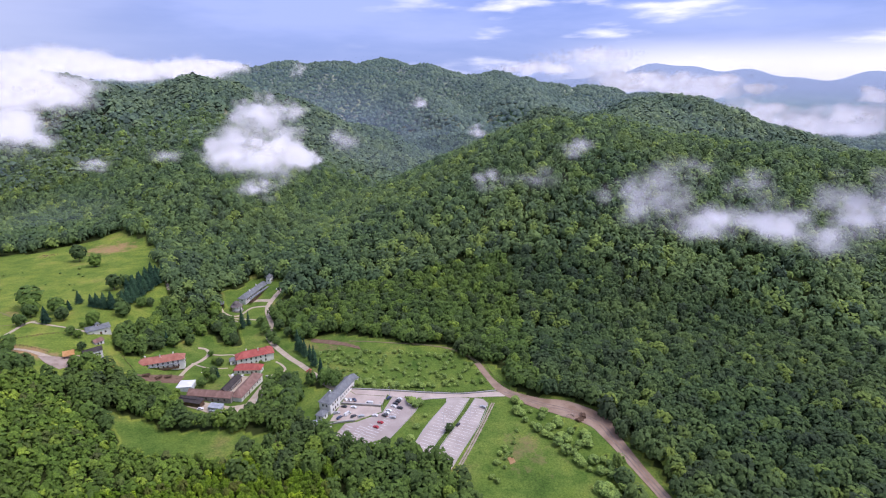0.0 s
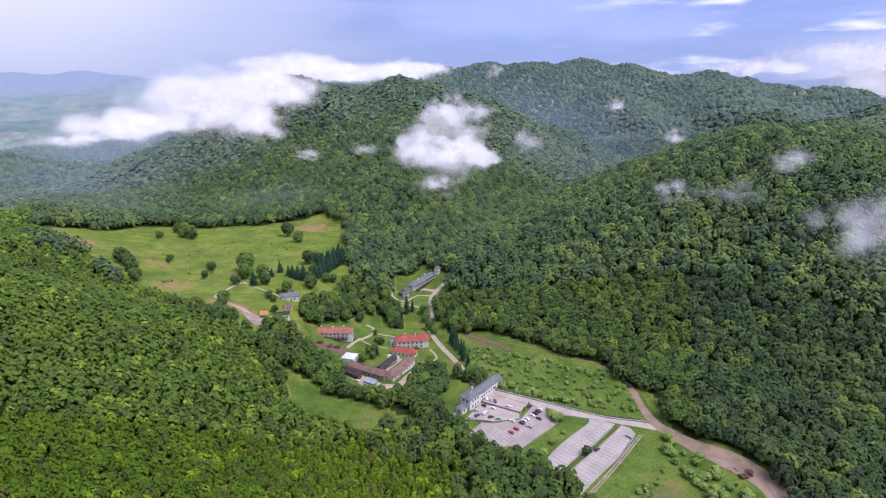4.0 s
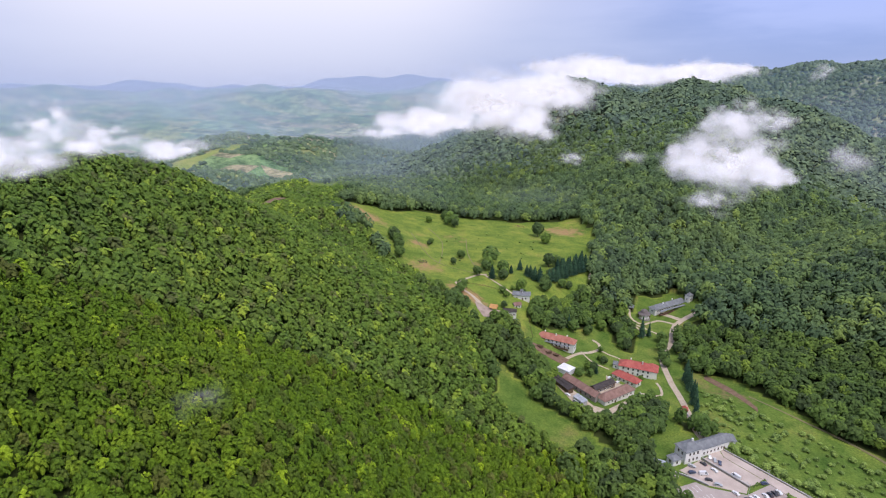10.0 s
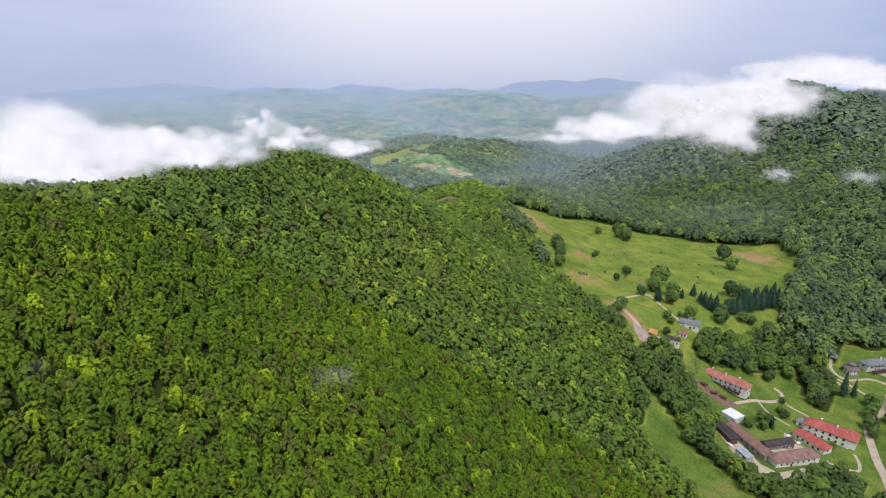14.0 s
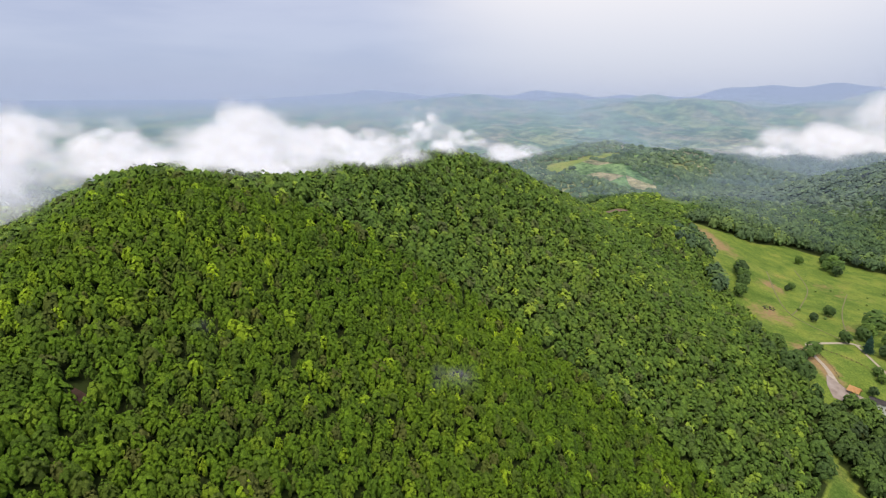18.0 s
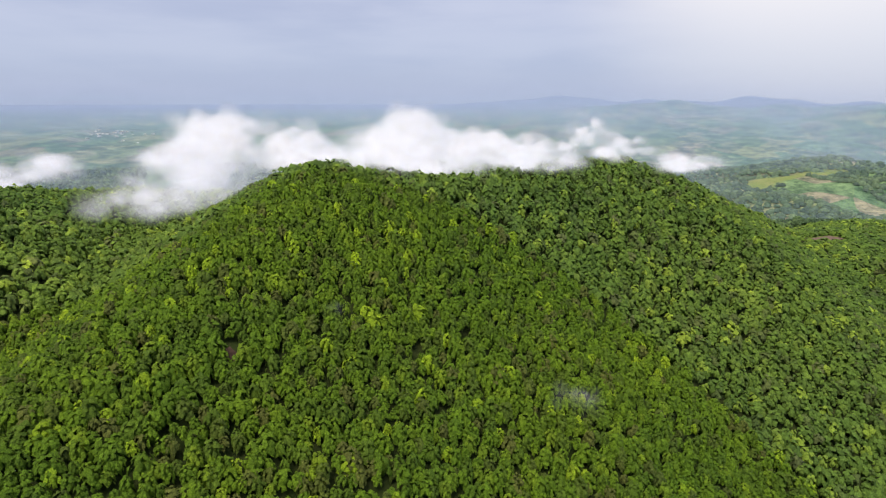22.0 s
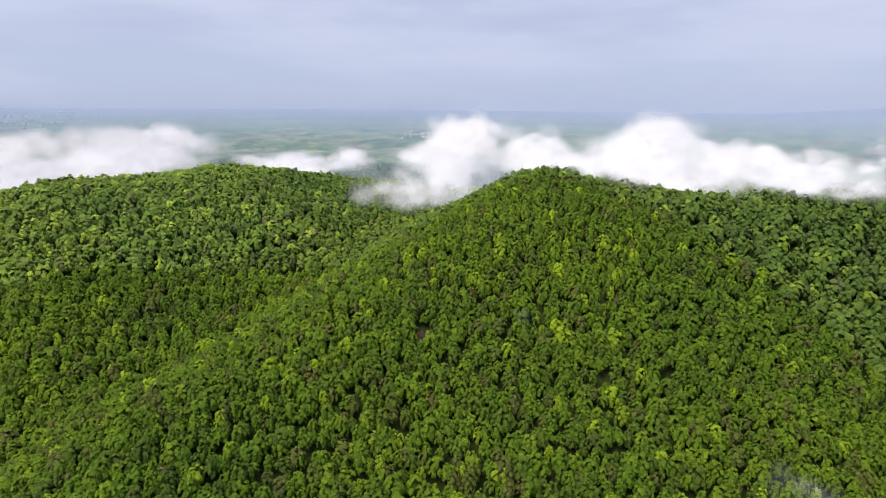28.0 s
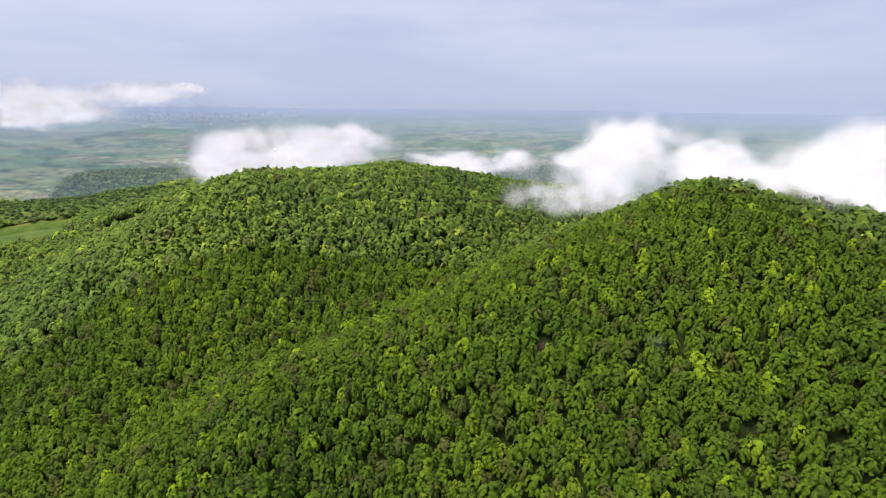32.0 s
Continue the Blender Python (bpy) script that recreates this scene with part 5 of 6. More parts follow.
for x, y, s in [(-212, 320, 0.9), (-210, 329, 1.0), (-206, 339, 1.1), (-212, 346, 1.05), (-205, 355, 1.0), (-197, 347, 0.9), (-196, 364, 1.1), (-189, 374, 1.0), (-181, 385, 1.0), (-173, 387, 1.0), (-182, 399, 1.05), (-170, 377, 0.9), (-162, 369, 0.8), (-190, 357, 1.0), (-171, 347, 0.55), (-159, 334, 0.6), (-156, 315, 0.75), (-157, 301, 0.7), (-164, 336, 0.5), (-144, 389, 0.9), (-136, 377, 0.9), (-130, 370, 0.8), (-152, 403, 0.9), (-147, 397, 0.7), (-125, 384, 0.9), (-118, 392, 1.0), (-108, 386, 0.9), (-135, 395, 0.9), (-159, 314, 0.7), (-153, 308, 0.6), (-134, 358, 0.5), (-130, 335, 0.4), (-76, 310, 0.8), (-70, 308, 0.7), (-106, 292, 1.0), (-102, 298, 1.0), (-98, 291, 1.1), (-102, 283, 1.15), (-95, 280, 1.1), (-91, 286, 1.0), (-93, 273, 1.1), (-99, 271, 1.0), (-108, 272, 0.9), (-114, 269, 0.9), (-90, 262, 1.0), (-219, 325, 0.75), (-224, 328, 0.8), (-219, 351, 0.9), (-231, 302, 0.7), (-240, 334, 0.6), (-248, 330, 0.5)]:
    plant(OAK, x, y, s, 1.0, "hamlet trees")
plant(OAK, 3.6, 253.6, 0.62, 1.1)
for x, y, s in [(-19, 281, 1.0), (-17, 278, 0.9), (-14.5, 280, 0.95), (-21, 284, 0.8), (-15, 257, 0.8), (-18, 246, 0.9), (-10.5, 268, 0.5)]:
    plant(FRUIT, x, y, s, 1.2, "lawn shrubs")


def sprinkle(poly, count, kind, lo, hi, group, name="", label=""):
    xs, ys = [p[0] for p in poly], [p[1] for p in poly]
    n = 0
    while n < count:
        x, y = random.uniform(min(xs), max(xs)), random.uniform(min(ys), max(ys))
        if inside(poly, np.array([x]), np.array([y]))[0]:
            plant(kind, x, y, random.uniform(lo, hi), 1.1, group, name, label)
            n += 1


sprinkle([(-89, 325), (-98, 359), (-63, 348), (-10, 350), (8, 346), (20, 330), (31, 303), (-16, 296), (-62, 301)], 250, FRUIT, 0.2, 0.65, "orchard trees", "fruit_tree", "small light-green fruit tree in rough orchard grass")
sprinkle([(-62, 300), (-40, 299), (-12, 297), (-12, 300), (-40, 304), (-60, 308)], 26, FRUIT, 0.6, 1.0, "orchard trees", "fruit_tree", "bushy green fruit tree beside the orchard wall")
sprinkle([(44, 284), (58, 272), (80, 252), (86, 234), (92, 200), (94, 184), (78, 196), (62, 240), (42, 272)], 70, FRUIT, 0.4, 1.25, "roadside shrubs", "shrub", "leafy light-green shrub beside the dirt road")
sprinkle([(38, 258), (44, 262), (40, 238), (28, 214), (22, 212), (32, 240)], 22, FRUIT, 0.25, 0.6, "field shrubs", "shrub", "low green shrub in the open field")
sprinkle([(-440, 400), (-360, 480), (-300, 430), (-290, 370), (-350, 310), (-420, 350)], 26, FRUIT, 0.18, 0.5, "meadow shrubs", "shrub", "low dark-green shrub in the meadow")
for _o in (*OAK, *FRUIT, *FIR):
    for _q in (*_o.children_recursive, _o):
        bpy.data.objects.remove(_q)

# ---- vehicles ----


def wheel_part(x, y, r, parent):
    bm = bmesh.new()
    tube(bm, (x, y - 0.1, r), (x, y + 0.1, r), r, r, 12)
    w = part("wheel", bm, M["tyre"], parent)
    bm = bmesh.new()
    tube(bm, (x, y - 0.12, r), (x, y + 0.12, r), r * 0.55, r * 0.55, 8)
    part("rim", bm, M["steel"], w)


def car(kind, paint, label):
    """A small car: body, cabin glass, roof, wheels, lamps; length along x, base at the origin."""
    ob = thing("car" if kind != "van" else "van", Matrix(), label, "car" if kind != "van" else "van")
    L, W, H = {"car": (4.2, 1.74, 1.45), "van": (5.4, 2.0, 2.3), "estate": (4.6, 1.8, 1.5)}[kind]
    if kind == "van":
        side = [(-L / 2, 0.3), (L / 2, 0.3), (L / 2, 0.95), (L / 2 - 0.5, 1.15), (L / 2 - 1.25, H - 0.12), (L / 2 - 1.6, H), (-L / 2 + 0.1, H), (-L / 2, H - 0.15)]
        cab = [(L / 2 - 0.62, 1.25), (L / 2 - 1.28, H - 0.25), (L / 2 - 2.2, H - 0.25), (L / 2 - 2.2, 1.25)]
    else:
        tail = -L / 2 + (0.45 if kind == "car" else 0.12)
        side = [(-L / 2, 0.28), (L / 2, 0.28), (L / 2 + 0.03, 0.6), (L / 2 - 0.25, 0.78), (L / 2 - 1.15, 0.93), (L / 2 - 1.95, H - 0.06), (L / 2 - 2.3, H), (tail + 0.55, H), (tail, 0.98), (-L / 2, 0.92)]
        cab = [(L / 2 - 1.32, 0.97), (L / 2 - 1.98, H - 0.14), (tail + 0.55, H - 0.12), (tail + 0.16, 0.97)]

    def slab(profile, half, taper):
        bm = bmesh.new()
        rows = [[bm.verts.new((x, s * (half - taper * max(0, z - 0.9)), z)) for x, z in profile] for s in (-1, 1)]
        n = len(profile)
        for i in range(n):
            j = (i + 1) % n
            bm.faces.new((rows[0][i], rows[0][j], rows[1][j], rows[1][i]))
        bm.faces.new(rows[0][::-1])
        bm.faces.new(rows[1])
        bmesh.ops.recalc_face_normals(bm, faces=bm.faces[:])
        return bm

    body = slab(side, W / 2, 0.24)
    bmesh.ops.bevel(body, geom=[e for e in body.edges], offset=0.05, segments=1, affect="EDGES")
    part("body", body, M[paint], ob)
    part("side_window", slab(cab, W / 2 + 0.012, 0.24), M["glass"], ob)
    x0, z0 = cab[0]
    x1, z1 = cab[1]
    bm = bmesh.new()
    v = [bm.verts.new(c) for c in ((x0 + 0.10, -W / 2 + 0.2, z0), (x0 + 0.10, W / 2 - 0.2, z0), (x1 + 0.06, W / 2 - 0.3, z1 + 0.05), (x1 + 0.06, -W / 2 + 0.3, z1 + 0.05), (x0 - 0.02, -W / 2 + 0.2, z0 - 0.02), (x0 - 0.02, W / 2 - 0.2, z0 - 0.02), (x1 - 0.06, W / 2 - 0.3, z1), (x1 - 0.06, -W / 2 + 0.3, z1))]
    for f in ((0, 1, 2, 3), (7, 6, 5, 4), (0, 4, 5, 1), (1, 5, 6, 2), (2, 6, 7, 3), (3, 7, 4, 0)):
        bm.faces.new([v[i] for i in f])
    bmesh.ops.recalc_face_normals(bm, faces=bm.faces[:])
    part("windscreen", bm, M["glass"], ob)
    for sx in (-1, 1):
        for sy in (-1, 1):
            wheel_part(sx * L * 0.31, sy * (W / 2 - 0.09), 0.32, ob)
    for sy in (-1, 1):
        part("headlight", boxes((L / 2 - 0.06, L / 2 + 0.05, sy * 0.6 - 0.18, sy * 0.6 + 0.18, 0.56, 0.72)), M["lampglass"], ob)
        part("tail_light", boxes((-L / 2 - 0.03, -L / 2 + 0.05, sy * 0.68 - 0.12, sy * 0.68 + 0.12, 0.62, 0.86)), M["tail"], ob)
        part("mirror", boxes((L / 2 - 1.5, L / 2 - 1.36, sy * (W / 2 + 0.1) - 0.09, sy * (W / 2 + 0.1) + 0.09, 0.95, 1.1)), M[paint], ob)
    return ob


FLEET = {k: car(kind, paint, label) for k, kind, paint, label in (
    ("w", "car", "white", "white hatchback parked on the asphalt"), ("b", "car", "black", "black car parked on the asphalt"), ("s", "estate", "silver", "silver estate car parked on paving"),
    ("r", "car", "red_car", "bright red car parked on paving"), ("u", "estate", "blue", "dark blue car parked on paving"), ("v", "van", "white", "white panel van parked on paving"))}


def park(key, x, y, turn, lift=0.15):
    a = radians(turn)
    up = Vector((0, 0, 1))
    dx = ground_z(x + 1, y) - ground_z(x - 1, y)
    dy = ground_z(x, y + 1) - ground_z(x, y - 1)
    up = Vector((-dx / 2, -dy / 2, 1)).normalized()
    fwd = Vector((math.cos(a), math.sin(a), 0))
    left = up.cross(fwd).normalized()
    fwd = left.cross(up)
    m = Matrix((fwd, left, up)).transposed().to_4x4()
    m.translation = (x, y, ground_z(x, y) + lift)
    m = m @ Matrix.Diagonal((0.88, 0.88, 0.88, 1))
    tagged(copy_thing(FLEET[key], m), group="parked cars")


for key, x, y, turn in [
    ("w", -60.6, 285.2, 118), ("s", -57.9, 285.0, 118), ("u", -55.2, 284.8, 118),
    ("b", -60.5, 277.6, 165), ("w", -54.5, 277.0, 165), ("s", -63.6, 271.2, 20), ("v", -57.0, 270.0, 52), ("u", -61.2, 266.6, 60), ("b", -53.2, 267.8, 40), ("s", -48.6, 267.8, 30),
    ("v", -45.4, 280.8, 170), ("u", -34.0, 286.6, 60),
    ("w", -27.0, 285.4, 150), ("b", -28.1, 282.9, 150), ("b", -29.2, 280.4, 150), ("w", -30.3, 277.9, 150), ("w", -32.6, 273.4, 150), ("w", -33.7, 270.9, 150), ("b", -34.8, 268.4, 150),
    ("b", -26.2, 276.0, 155), ("s", -29.8, 266.6, 165), ("w", -40.4, 268.6, 165), ("r", -36.6, 261.8, 155), ("r", -38.6, 257.6, 155),
    ("b", 8.6, 259.6, 60), ("s", 24.2, 277.0, 150), ("w", -114.6, 285.6, 30), ("w", -144.1, 318.2, 100), ("r", -140.6, 314.6, 150), ("w", -137.3, 317.8, 100), ("s", -138.9, 273.0, 10), ("w", -147.0, 275.1, 15), ("w", -155.7, 463.1, 60),
]:
    park(key, x, y, turn, 0.22)
for _o in FLEET.values():
    for _q in (*_o.children_recursive, _o):
        bpy.data.objects.remove(_q)

# ---- small things ----


def street_lamp(x, y, turn):
    ob = thing("street_lamp", pose(x, y, ground_z(x, y), 0, 0, turn), "slim grey street lamp with a curved arm", "street lamp", "street lamps")
    bm = bmesh.new()
    tube(bm, (0, 0, -0.3), (0, 0, 6.2), 0.09, 0.06, 8)
    part("pole", bm, M["steel"], ob)
    bm = bmesh.new()
    tube(bm, (0, 0, 6.1), (1.3, 0, 6.6), 0.05, 0.04, 6)
    part("arm", bm, M["steel"], ob)
    part("lamp_head", boxes((1.1, 1.75, -0.15, 0.15, 6.5, 6.66)), M["steel"], ob)


for x, y, r in [(-36.4, 273.4, 200), (-19, 271, 160), (-72.5, 306.6, 20), (0.2, 262, 150), (-34, 290.6, 250), (16, 268, 330), (-12, 288.6, 270)]:
    street_lamp(x, y, r)


def wood_pile(x, y, turn, label):
    ob = thing("wood_pile", pose(x, y, ground_z(x, y) + 0.15, 0, 0, turn), label, "wood pile")
    g = random.Random(int(x))
    for i in range(14):
        row = i // 5
        bm = bmesh.new()
        yy = (i % 5 - 2 + 0.5 * (row % 2)) * 0.62
        tube(bm, (-2 + g.uniform(-0.5, 0.5), yy, 0.28 + row * 0.5), (2 + g.uniform(-0.5, 0.5), yy + g.uniform(-0.3, 0.3), 0.3 + row * 0.5), 0.28, 0.24, 7)
        part("log", bm, M["wood"], ob)


wood_pile(-182, 307, 20, "heap of brown logs on bare soil")
wood_pile(-186.4, 303.9, 60, "loose pile of dark logs")
wood_pile(-193.3, 302.0, 15, "stack of weathered logs")
wood_pile(80, 264, 30, "tangle of felled trunks on the dirt road")
wood_pile(83, 268, 80, "bleached trunks beside the dirt road")


def rubble(x, y, r, count, material, label):
    ob = thing("rubble_heap", pose(x, y, ground_z(x, y)), label, "rubble")
    g = np.random.default_rng(int(abs(x) * 3 + abs(y)))
    v0, f0 = octa()
    for i in range(count):
        a, d = g.uniform(0, 6.28), r * math.sqrt(g.uniform(0, 1))
        s = g.uniform(0.25, 0.7)
        v = v0 * g.uniform(0.6, 1.3, (6, 3)) * s
        px, py = math.cos(a) * d, math.sin(a) * d
        v = v + (px, py, ground_z(x + px, y + py) - ground_z(x, y) + s * 0.35 + max(0, 0.8 - d / r))
        o = new("stone", ndc("stone", v, f0, M[material], False))
        o.parent = ob


rubble(-339, 306, 4.5, 30, "dark", "dark heap of stones in the meadow")
rubble(76, 268, 3.0, 24, "dirt", "mound of excavated earth and stones")
rubble(-88, 250, 4, 14, "stone", "scattered stones at the edge of the lawn")
rubble(-395, 500, 9, 34, "soil", "reddish rubble of a small quarry")


def bench(x, y, turn):
    ob = thing("bench", pose(x, y, ground_z(x, y) + 0.1, 0, 0, turn), "plain white wooden garden table", "table")
    part("tabletop", boxes((-1, 1, -0.45, 0.45, 0.7, 0.78)), M["canvas"], ob)
    for sx in (-0.8, 0.8):
        for sy in (-0.35, 0.35):
            part("leg", boxes((sx - 0.05, sx + 0.05, sy - 0.05, sy + 0.05, -0.2, 0.7)), M["canvas"], ob)


bench(-165, 320, 20)
bench(-162, 322, 70)


def hedge(line, tall, width, label):
    """A clipped hedge of leafy clumps along a line."""
    g = np.random.default_rng(len(line) + int(tall * 10))
    V, F = [], []
    v0, f0 = octa()
    for (ax, ay), (bx, by) in zip(line, line[1:]):
        n = int(math.hypot(bx - ax, by - ay) * 5)
        for i in range(n):
            u = g.uniform(0, 1)
            x, y = ax + (bx - ax) * u + g.uniform(-width, width) / 2, ay + (by - ay) * u + g.uniform(-width, width) / 2
            V.append(v0 * g.uniform(0.3, 0.6, (6, 3)) + (x, y, ground_z(x, y) + g.uniform(0.1, tall)))
            F.append(f0 + 6 * len(F))
    me = ndc("hedge", np.concatenate(V), np.concatenate(F), M["bush"], True, np.full(6 * len(V), 0.25))
    tagged(new("hedge", me), label, "hedge", kind="stuff")


hedge([(-37, 279.6), (-34.6, 289.5)], 0.9, 1.4, "clipped hedge in a planter between lots")
hedge([(-24.2, 288.3), (-21.0, 286.6)], 0.9, 1.6, "small hedge island in the car park")
hedge([(-60, 299), (-34, 296.8), (-8, 294), (12, 293), (32, 296)], 1.3, 1.2, "overgrown hedge along the orchard wall")
hedge([(-6.2, 234), (-0.6, 246.6), (10.6, 268.6), (18.4, 286)], 0.3, 1.2, "low green hedge between the two lots")


# ---- town on the plain ----
def far_town():
    g = np.random.default_rng(5)
    bm = bmesh.new()
    for az, r, wide, deep, count in ((181, 3800, 330, 240, 170), (95, 2500, 40, 60, 10), (57, 1900, 50, 60, 16), (140, 2950, 80, 100, 24)):
        for i in range(count):
            a, q = radians(az) + g.normal(0, wide / r), r + g.normal(0, deep)
            x, y = CX - math.sin(a) * q, CY + math.cos(a) * q
            z = ground_z(x, y)
            w, d, h = (g.uniform(lo, hi) * r / 2500 for lo, hi in ((2, 6), (2, 5), (2, 4.5)))
            box(bm, x - w, x + w, y - d, y + d, z - 3, z + h)
    tagged(new("distant_town", finish(bm, "distant_town", M["lime"])), "pale houses of distant towns scattered on the plain", "town", kind="stuff")


far_town()

# ---- clouds and mist: centre, half width, half height, density ----
CLOUDS = {
    "ridge": [(-196, -129, 172, 32.1, 17.7, 0.9), (-218, -101, 167, 24.1, 14.5, 0.8), (-242, -48, 170, 30, 19, 1), (-256, -23, 165, 20.9, 14.5, 0.9), (-263, 1, 165, 24.1, 11.2, 0.75), (-268, 27, 164, 20.9, 11.2, 0.65), (-291, 42, 173, 13.7, 12.8, 0.7), (-291, 63, 165, 20.6, 10.3, 0.6), (-299, 98, 156, 23, 6.2, 0.4), (-173, -138, 165, 20.2, 9.3, 0.6), (-170, -125, 154, 25.5, 13.5, 0.3), (-244, -25, 155, 40.4, 9.3, 0.35), (-227, -85, 160, 38.5, 11.2, 0.5), (-266, 16, 158, 35.3, 8, 0.4), (-217, -44, 169, 35.5, 16.4, 0.8)],
    "veil": [(-225, -205, 132, 62, 15, 0.34), (-172, -152, 142, 40, 11, 0.28), (-205, -88, 148, 36, 9, 0.22), (-177, -293, 142, 58.5, 11.2, 0.45), (-192, -139, 160, 35.3, 17.7, 0.5)],
    "peak": [(-584, 649, 153, 113.1, 51.8, 1), (-543, 712, 177, 77.1, 33.7, 1), (-643, 554, 129, 101.3, 23, 0.7), (-529, 670, 132, 41.4, 41.4, 0.8), (-677, 491, 118, 50.1, 11.4, 0.4)],
    "crest": [(-770, 1285, 212, 128.5, 32.1, 0.9), (-582, 1384, 218, 112.4, 24.1, 0.7), (-682, 1336, 212, 144.5, 32.1, 0.9), (-853, 1233, 218, 160.6, 36.1, 0.9)],
    "valley": [(-202, 602, 113, 54.8, 34.3, 1), (-210, 614, 152, 27.8, 27.8, 0.75), (-163, 613, 101, 24, 17.1, 0.7), (-240, 588, 114, 27.4, 24, 0.6), (-202, 575, 75, 29.9, 16.6, 0.25), (-192, 651, 153, 32.8, 18.2, 0.3)],
    "slope": [(164, 388, 102, 39.1, 29.9, 0.45), (148, 395, 109, 20.7, 16.1, 0.25), (198, 368, 90, 39.1, 15.2, 0.46), (236, 346, 94, 46, 16.1, 0.46), (268, 327, 110, 29.9, 25.3, 0.75), (231, 391, 114, 19.7, 14.8, 0.31), (44, 510, 98, 19.5, 16.7, 0.37), (144, 578, 120, 25.7, 14.1, 0.31), (90, 504, 99, 30.6, 11.1, 0.12), (205, 429, 121, 25.7, 10.3, 0.15), (121, 403, 103, 13.8, 11.5, 0.15)],
    "wisp": [(70, 1093, 91, 23.6, 17.7, 0.4), (-72, 1797, 113, 38.5, 24.1, 0.35), (-374, 1452, 213, 24.1, 24.1, 0.4), (-166, 879, 94, 28.9, 24.1, 0.25), (-385, 577, 100, 18.7, 9.4, 0.3), (-323, 615, 107, 22.5, 11.2, 0.15)],
    "north": [(579, 3248, 251, 282.7, 53, 0.5), (1070, 3122, 176, 247.3, 81.3, 1), (1396, 2990, 142, 388.7, 77.7, 1), (1281, 2258, 48, 153.1, 61.2, 0.9), (1421, 2169, 3, 194.9, 83.5, 1), (1553, 2080, 38, 208.8, 75.2, 1), (1855, 2356, 124, 96.4, 41.8, 0.8), (1136, 2773, 58, 192.7, 38.5, 0.5), (904, 3379, 324, 337.3, 56.2, 0.5)],
    "south": [(-37, -332, 152, 63, 20.2, 1), (-89, -333, 159, 39.1, 18.4, 0.95), (2, -314, 147, 34.3, 15, 0.9), (-60, -318, 148, 43.9, 15.4, 0.8), (-173, -323, 144, 43.4, 10.6, 0.4), (-220, -298, 146, 28.9, 12, 0.4)],
    "west": [(545, -2145, 175, 295.5, 73.9, 0.9), (286, -2294, 208, 205.6, 51.4, 0.6), (111, -2408, 243, 107.1, 21.4, 0.6), (599, -2026, 123, 141.3, 35.3, 0.8)],
    "shred": [(-141, 60, 92, 3.9, 4.9, 0.09), (-138, 58, 92, 9.3, 7.2, 0.07), (-111, -18, 126, 4.7, 3.8, 0.06)],
}


def cloud_material(name, scale, fray=-0.5, colour=(0.77, 0.77, 0.79)):
    m = bpy.data.materials.new(name)
    m.use_nodes = True
    t = m.node_tree
    t.nodes.clear()
    n = t.nodes.new
    out, mix, clear, white = (n("ShaderNode" + k) for k in ("OutputMaterial", "MixShader", "BsdfTransparent", "BsdfDiffuse"))
    white.inputs["Color"].default_value = (*colour, 1)
    puff = n("ShaderNodeAttribute")
    puff.attribute_name = "puff"
    link(t, puff.outputs["Vector"], white.inputs["Normal"])
    # frayed rims: the drops thin out first where the air is torn
    torn = ramp(t, noise_tex(t, scale, 5, 0.5), [(0.32, (0, 0, 0)), (0.68, (1, 1, 1))])
    left = n("ShaderNodeMath")
    left.operation = "MULTIPLY_ADD"
    left.inputs[1].default_value = fray
    link(t, torn, left.inputs[0])
    link(t, attr(t, "tone"), left.inputs[2])
    soft = n("ShaderNodeMapRange")
    soft.interpolation_type = "SMOOTHSTEP"
    soft.inputs["From Min"].default_value, soft.inputs["From Max"].default_value = 0.0, 0.6
    link(t, left.outputs[0], soft.inputs["Value"])
    k = n("ShaderNodeMath")
    k.operation = "MULTIPLY"
    link(t, soft.outputs[0], k.inputs[0])
    link(t, attr(t, "dense"), k.inputs[1])
    link(t, k.outputs[0], mix.inputs[0])
    link(t, clear.outputs[0], mix.inputs[1])
    link(t, white.outputs[0], mix.inputs[2])
    link(t, mix.outputs[0], out.inputs["Surface"])
    return m


M["cloud"] = cloud_material("cloud_near", 0.05)
M["mist"] = cloud_material("mist", 0.06, -0.62)
# the blue of scattered light is put into the colour of the haze cards
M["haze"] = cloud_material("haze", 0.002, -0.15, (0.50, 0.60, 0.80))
M["cloud_far"] = cloud_material("cloud_far", 0.014)


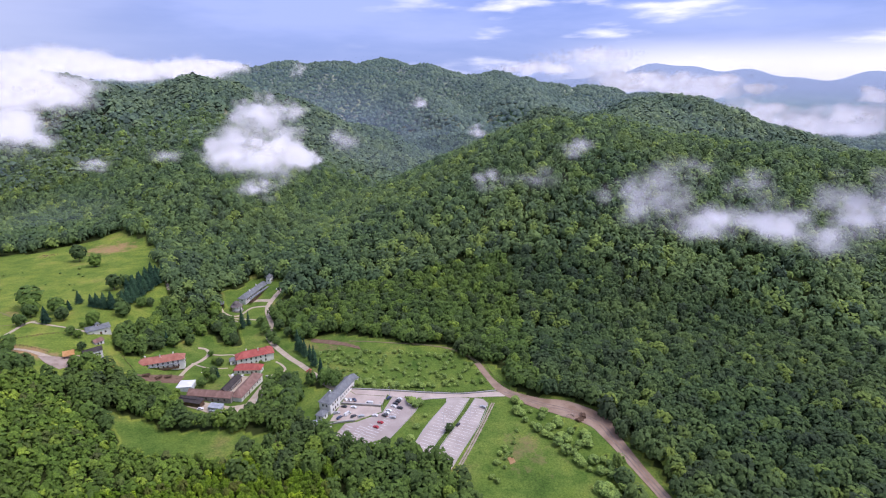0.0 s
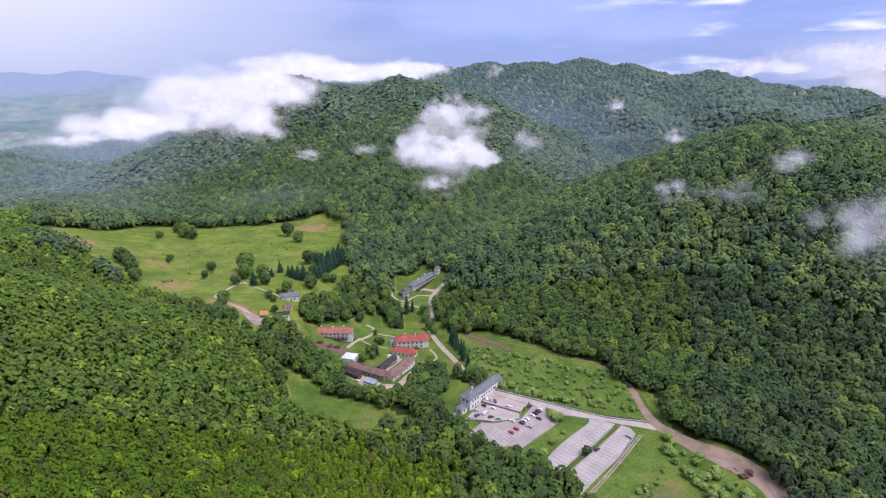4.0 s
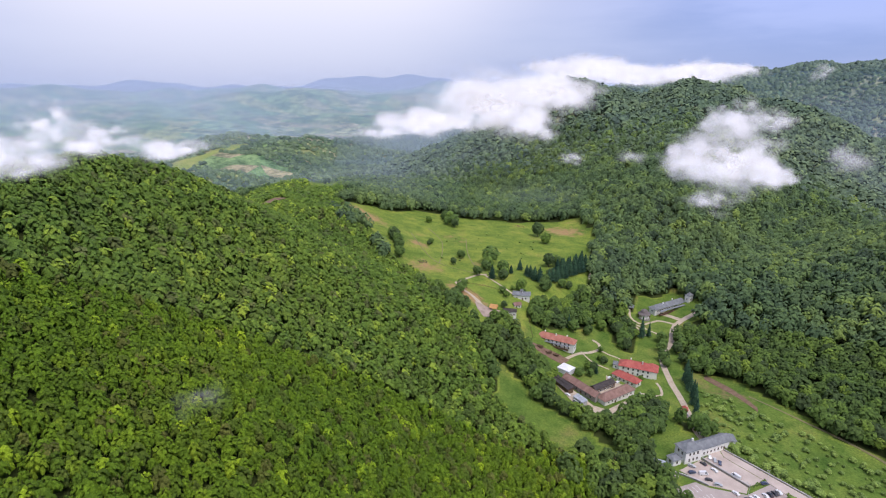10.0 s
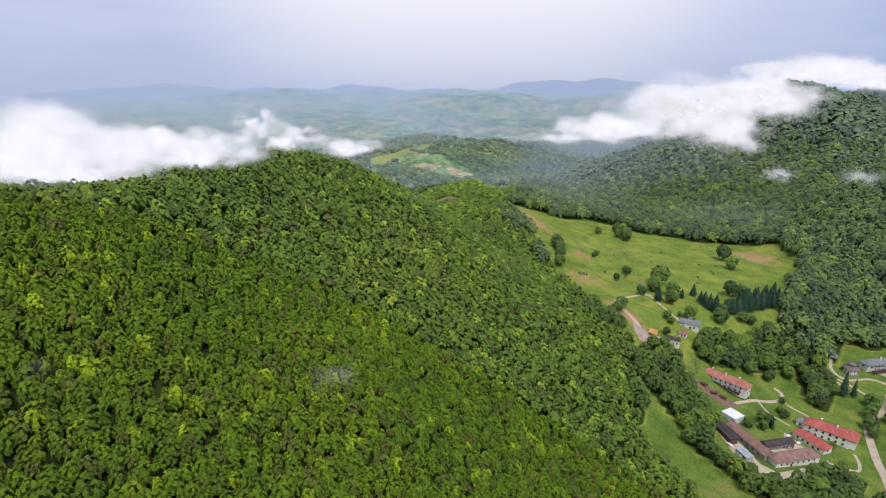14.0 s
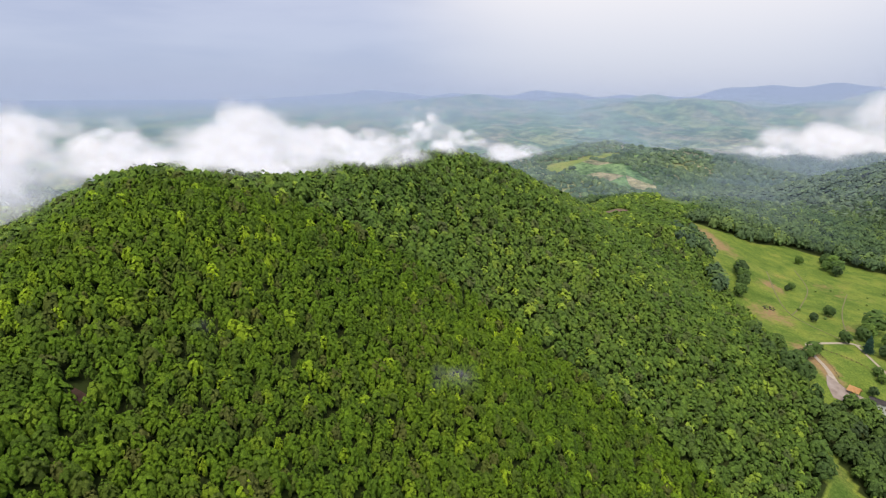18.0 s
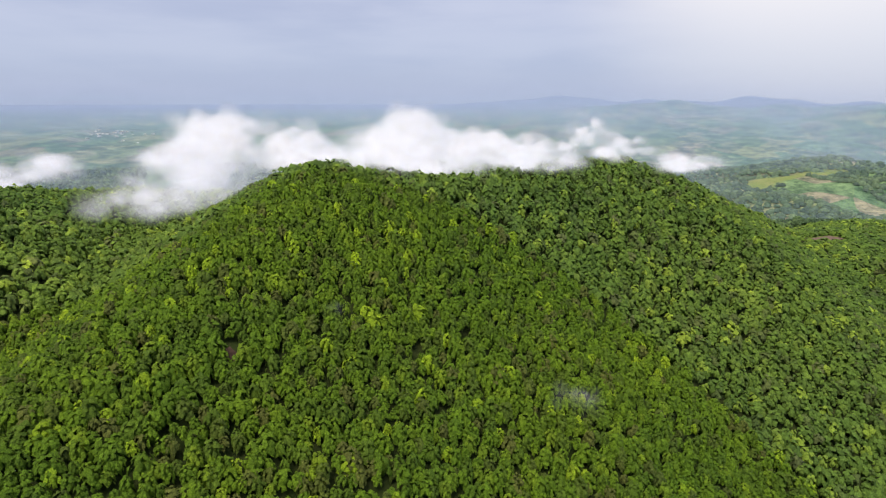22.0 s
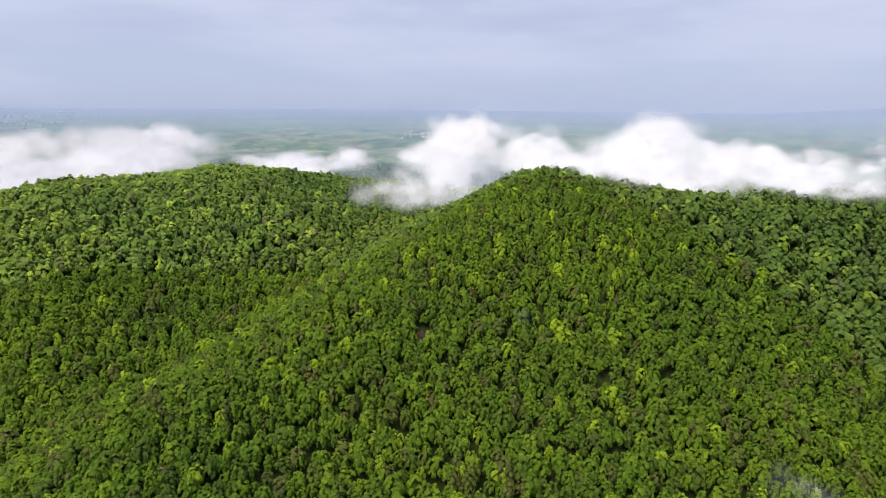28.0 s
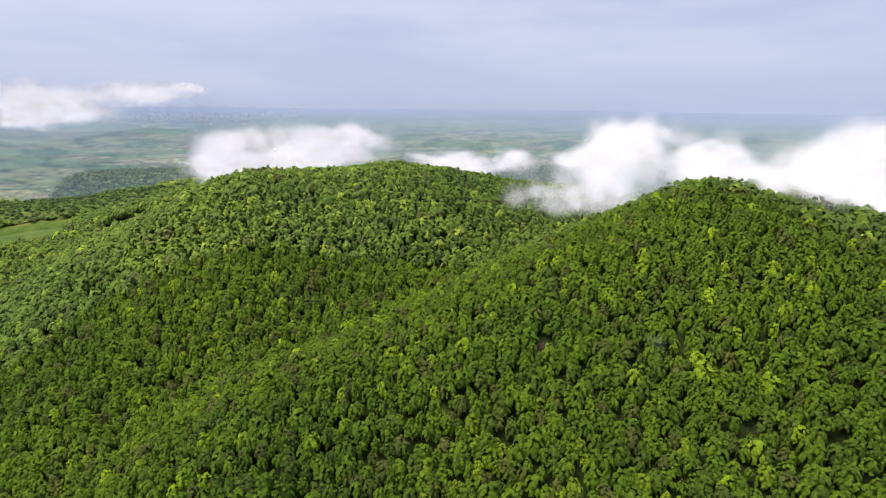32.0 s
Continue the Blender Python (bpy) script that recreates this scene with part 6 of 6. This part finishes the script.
def build_cloud(name, blobs, label, material):
    """A bank of mist: billows of many soft flecks, dense inside and clear at the rim."""
    g = np.random.default_rng(len(name) * 31 + len(blobs))
    ring = np.arange(8) * np.pi / 4
    disc = np.concatenate([[(0, 0, 0)], np.stack([np.cos(ring), np.sin(ring), 0 * ring], -1)])
    fan = np.array([(0, 1 + k, 1 + (k + 1) % 8) for k in range(8)])
    thin = name == "mist"
    V, D, N = [], [], []
    for x, y, z, w, h, dense in blobs:
        way = np.array([x - CX, y - CY, 0.0])
        way = way / np.linalg.norm(way)
        deep = min(w, 1.5 * h)
        n = int((100 if thin else 190) * min(4.5, max(0.8, w / h)) * min(1, 0.4 + dense))
        hub = g.normal(0, 0.40, (18, 3))
        hub = hub / np.maximum(1, np.linalg.norm(hub, axis=1) / 0.8)[:, None]
        size = g.uniform(0.09, 0.25, 18)
        pick = g.integers(0, 18, n)
        u = hub[pick] + g.normal(0, 1, (n, 3)) * size[pick][:, None]
        out = np.linalg.norm(u, axis=1)
        keep = (out < 1.25) & (u[:, 2] > -0.75 + 0.3 * g.uniform(-1, 1, n))
        u, out = u[keep], out[keep]
        m = len(u)
        side, away = u[:, 0] * w, u[:, 1] * deep
        c = np.stack([x - way[1] * side + way[0] * away, y + way[0] * side + way[1] * away, z + u[:, 2] * h], -1)
        r = (0.6 * h + 0.4 * min(w, 3 * h)) * g.uniform(0.16, 0.46, m) * (1.3 if thin else 1)
        # the flecks hang broadside to the valley, each a little askew
        face = -way + (0, 0, 0.55) + g.normal(0, 0.12, (m, 3))
        face /= np.linalg.norm(face, axis=1)[:, None]
        a = np.cross(face, (0, 0, 1.0))
        a /= np.linalg.norm(a, axis=1)[:, None]
        b = np.cross(face, a)
        V.append((c[:, None] + r[:, None, None] * (disc[None, :, :1] * a[:, None] * 1.15 + disc[None, :, 1:2] * b[:, None] * 0.87)).reshape(-1, 3))
        low = np.clip((u[:, 2] + 0.9) / 0.9, 0.15, 1)
        D.append(np.repeat(np.clip(dense ** 1.2 * (0.30 if thin else 0.34) * low * np.clip(1.25 - 0.8 * out, 0.12, 1), 0, 1), 9))
        # each billow is lit as a rounded mass
        bulge = np.stack([-way[1] * u[:, 0] + way[0] * u[:, 1], way[0] * u[:, 0] + way[1] * u[:, 1], u[:, 2]], -1)
        nrm = (0.1, 0, 1.0) + 0.5 * bulge - 0.3 * way
        nrm /= np.linalg.norm(nrm, axis=1)[:, None]
        N.append(np.repeat(nrm, 9, axis=0))
    count = sum(len(d) for d in D) // 9
    F = (fan[None] + 9 * np.arange(count)[:, None, None]).reshape(-1, 3)
    rim = np.tile([1.0] + [0.0] * 8, count)
    me = ndc(name, np.concatenate(V), F, material, False, rim)
    me.attributes.new("dense", "FLOAT", "POINT").data.foreach_set("value", np.concatenate(D).astype(np.float32))
    me.attributes.new("puff", "FLOAT_VECTOR", "POINT").data.foreach_set("vector", np.concatenate(N).astype(np.float32).ravel())
    ob = tagged(new(name, me), label, "cloud", kind="stuff")
    ob.visible_shadow = False
    return ob


for key, blobs in CLOUDS.items():
    far = key in ("peak", "crest", "north", "west", "wisp")
    build_cloud("low_cloud" if key not in ("shred", "wisp", "slope", "veil") else "mist", blobs, {
        "ridge": "bright white low cloud resting along the near ridge",
        "south": "white low cloud behind the southern ridge",
        "peak": "thick white cloud clinging to the mountain flank",
        "crest": "pale cloud spilling over the mountain crest",
        "valley": "ragged white cloud floating over the valley mouth",
        "north": "bank of bright cloud over the northern horizon",
        "west": "white cloud over the western plain"}.get(key, "thin grey shreds of mist over the treetops"), M["cloud_far" if far else "mist" if key in ("slope", "veil") else "cloud"])


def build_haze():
    """Haze imitated by broad faint bluish cards, layered over lowland and before the mountains."""
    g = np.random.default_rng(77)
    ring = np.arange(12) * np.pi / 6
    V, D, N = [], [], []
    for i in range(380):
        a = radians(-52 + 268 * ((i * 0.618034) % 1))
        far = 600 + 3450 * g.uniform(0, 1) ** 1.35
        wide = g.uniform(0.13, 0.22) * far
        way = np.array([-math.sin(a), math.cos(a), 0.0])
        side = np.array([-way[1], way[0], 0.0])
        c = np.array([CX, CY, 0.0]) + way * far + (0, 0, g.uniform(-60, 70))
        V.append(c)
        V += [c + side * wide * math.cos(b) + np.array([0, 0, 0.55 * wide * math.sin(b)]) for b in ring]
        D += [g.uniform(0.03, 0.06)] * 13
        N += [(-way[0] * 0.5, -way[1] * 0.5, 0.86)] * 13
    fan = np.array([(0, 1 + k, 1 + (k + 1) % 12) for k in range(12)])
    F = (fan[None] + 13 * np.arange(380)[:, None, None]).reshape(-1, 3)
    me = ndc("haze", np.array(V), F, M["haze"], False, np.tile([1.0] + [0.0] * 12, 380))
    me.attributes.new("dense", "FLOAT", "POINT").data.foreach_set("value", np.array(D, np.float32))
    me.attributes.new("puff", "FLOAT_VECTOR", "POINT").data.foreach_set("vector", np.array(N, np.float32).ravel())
    ob = tagged(new("haze", me), "faint bluish cards imitating haze over the distant lowland", "haze", kind="stuff")
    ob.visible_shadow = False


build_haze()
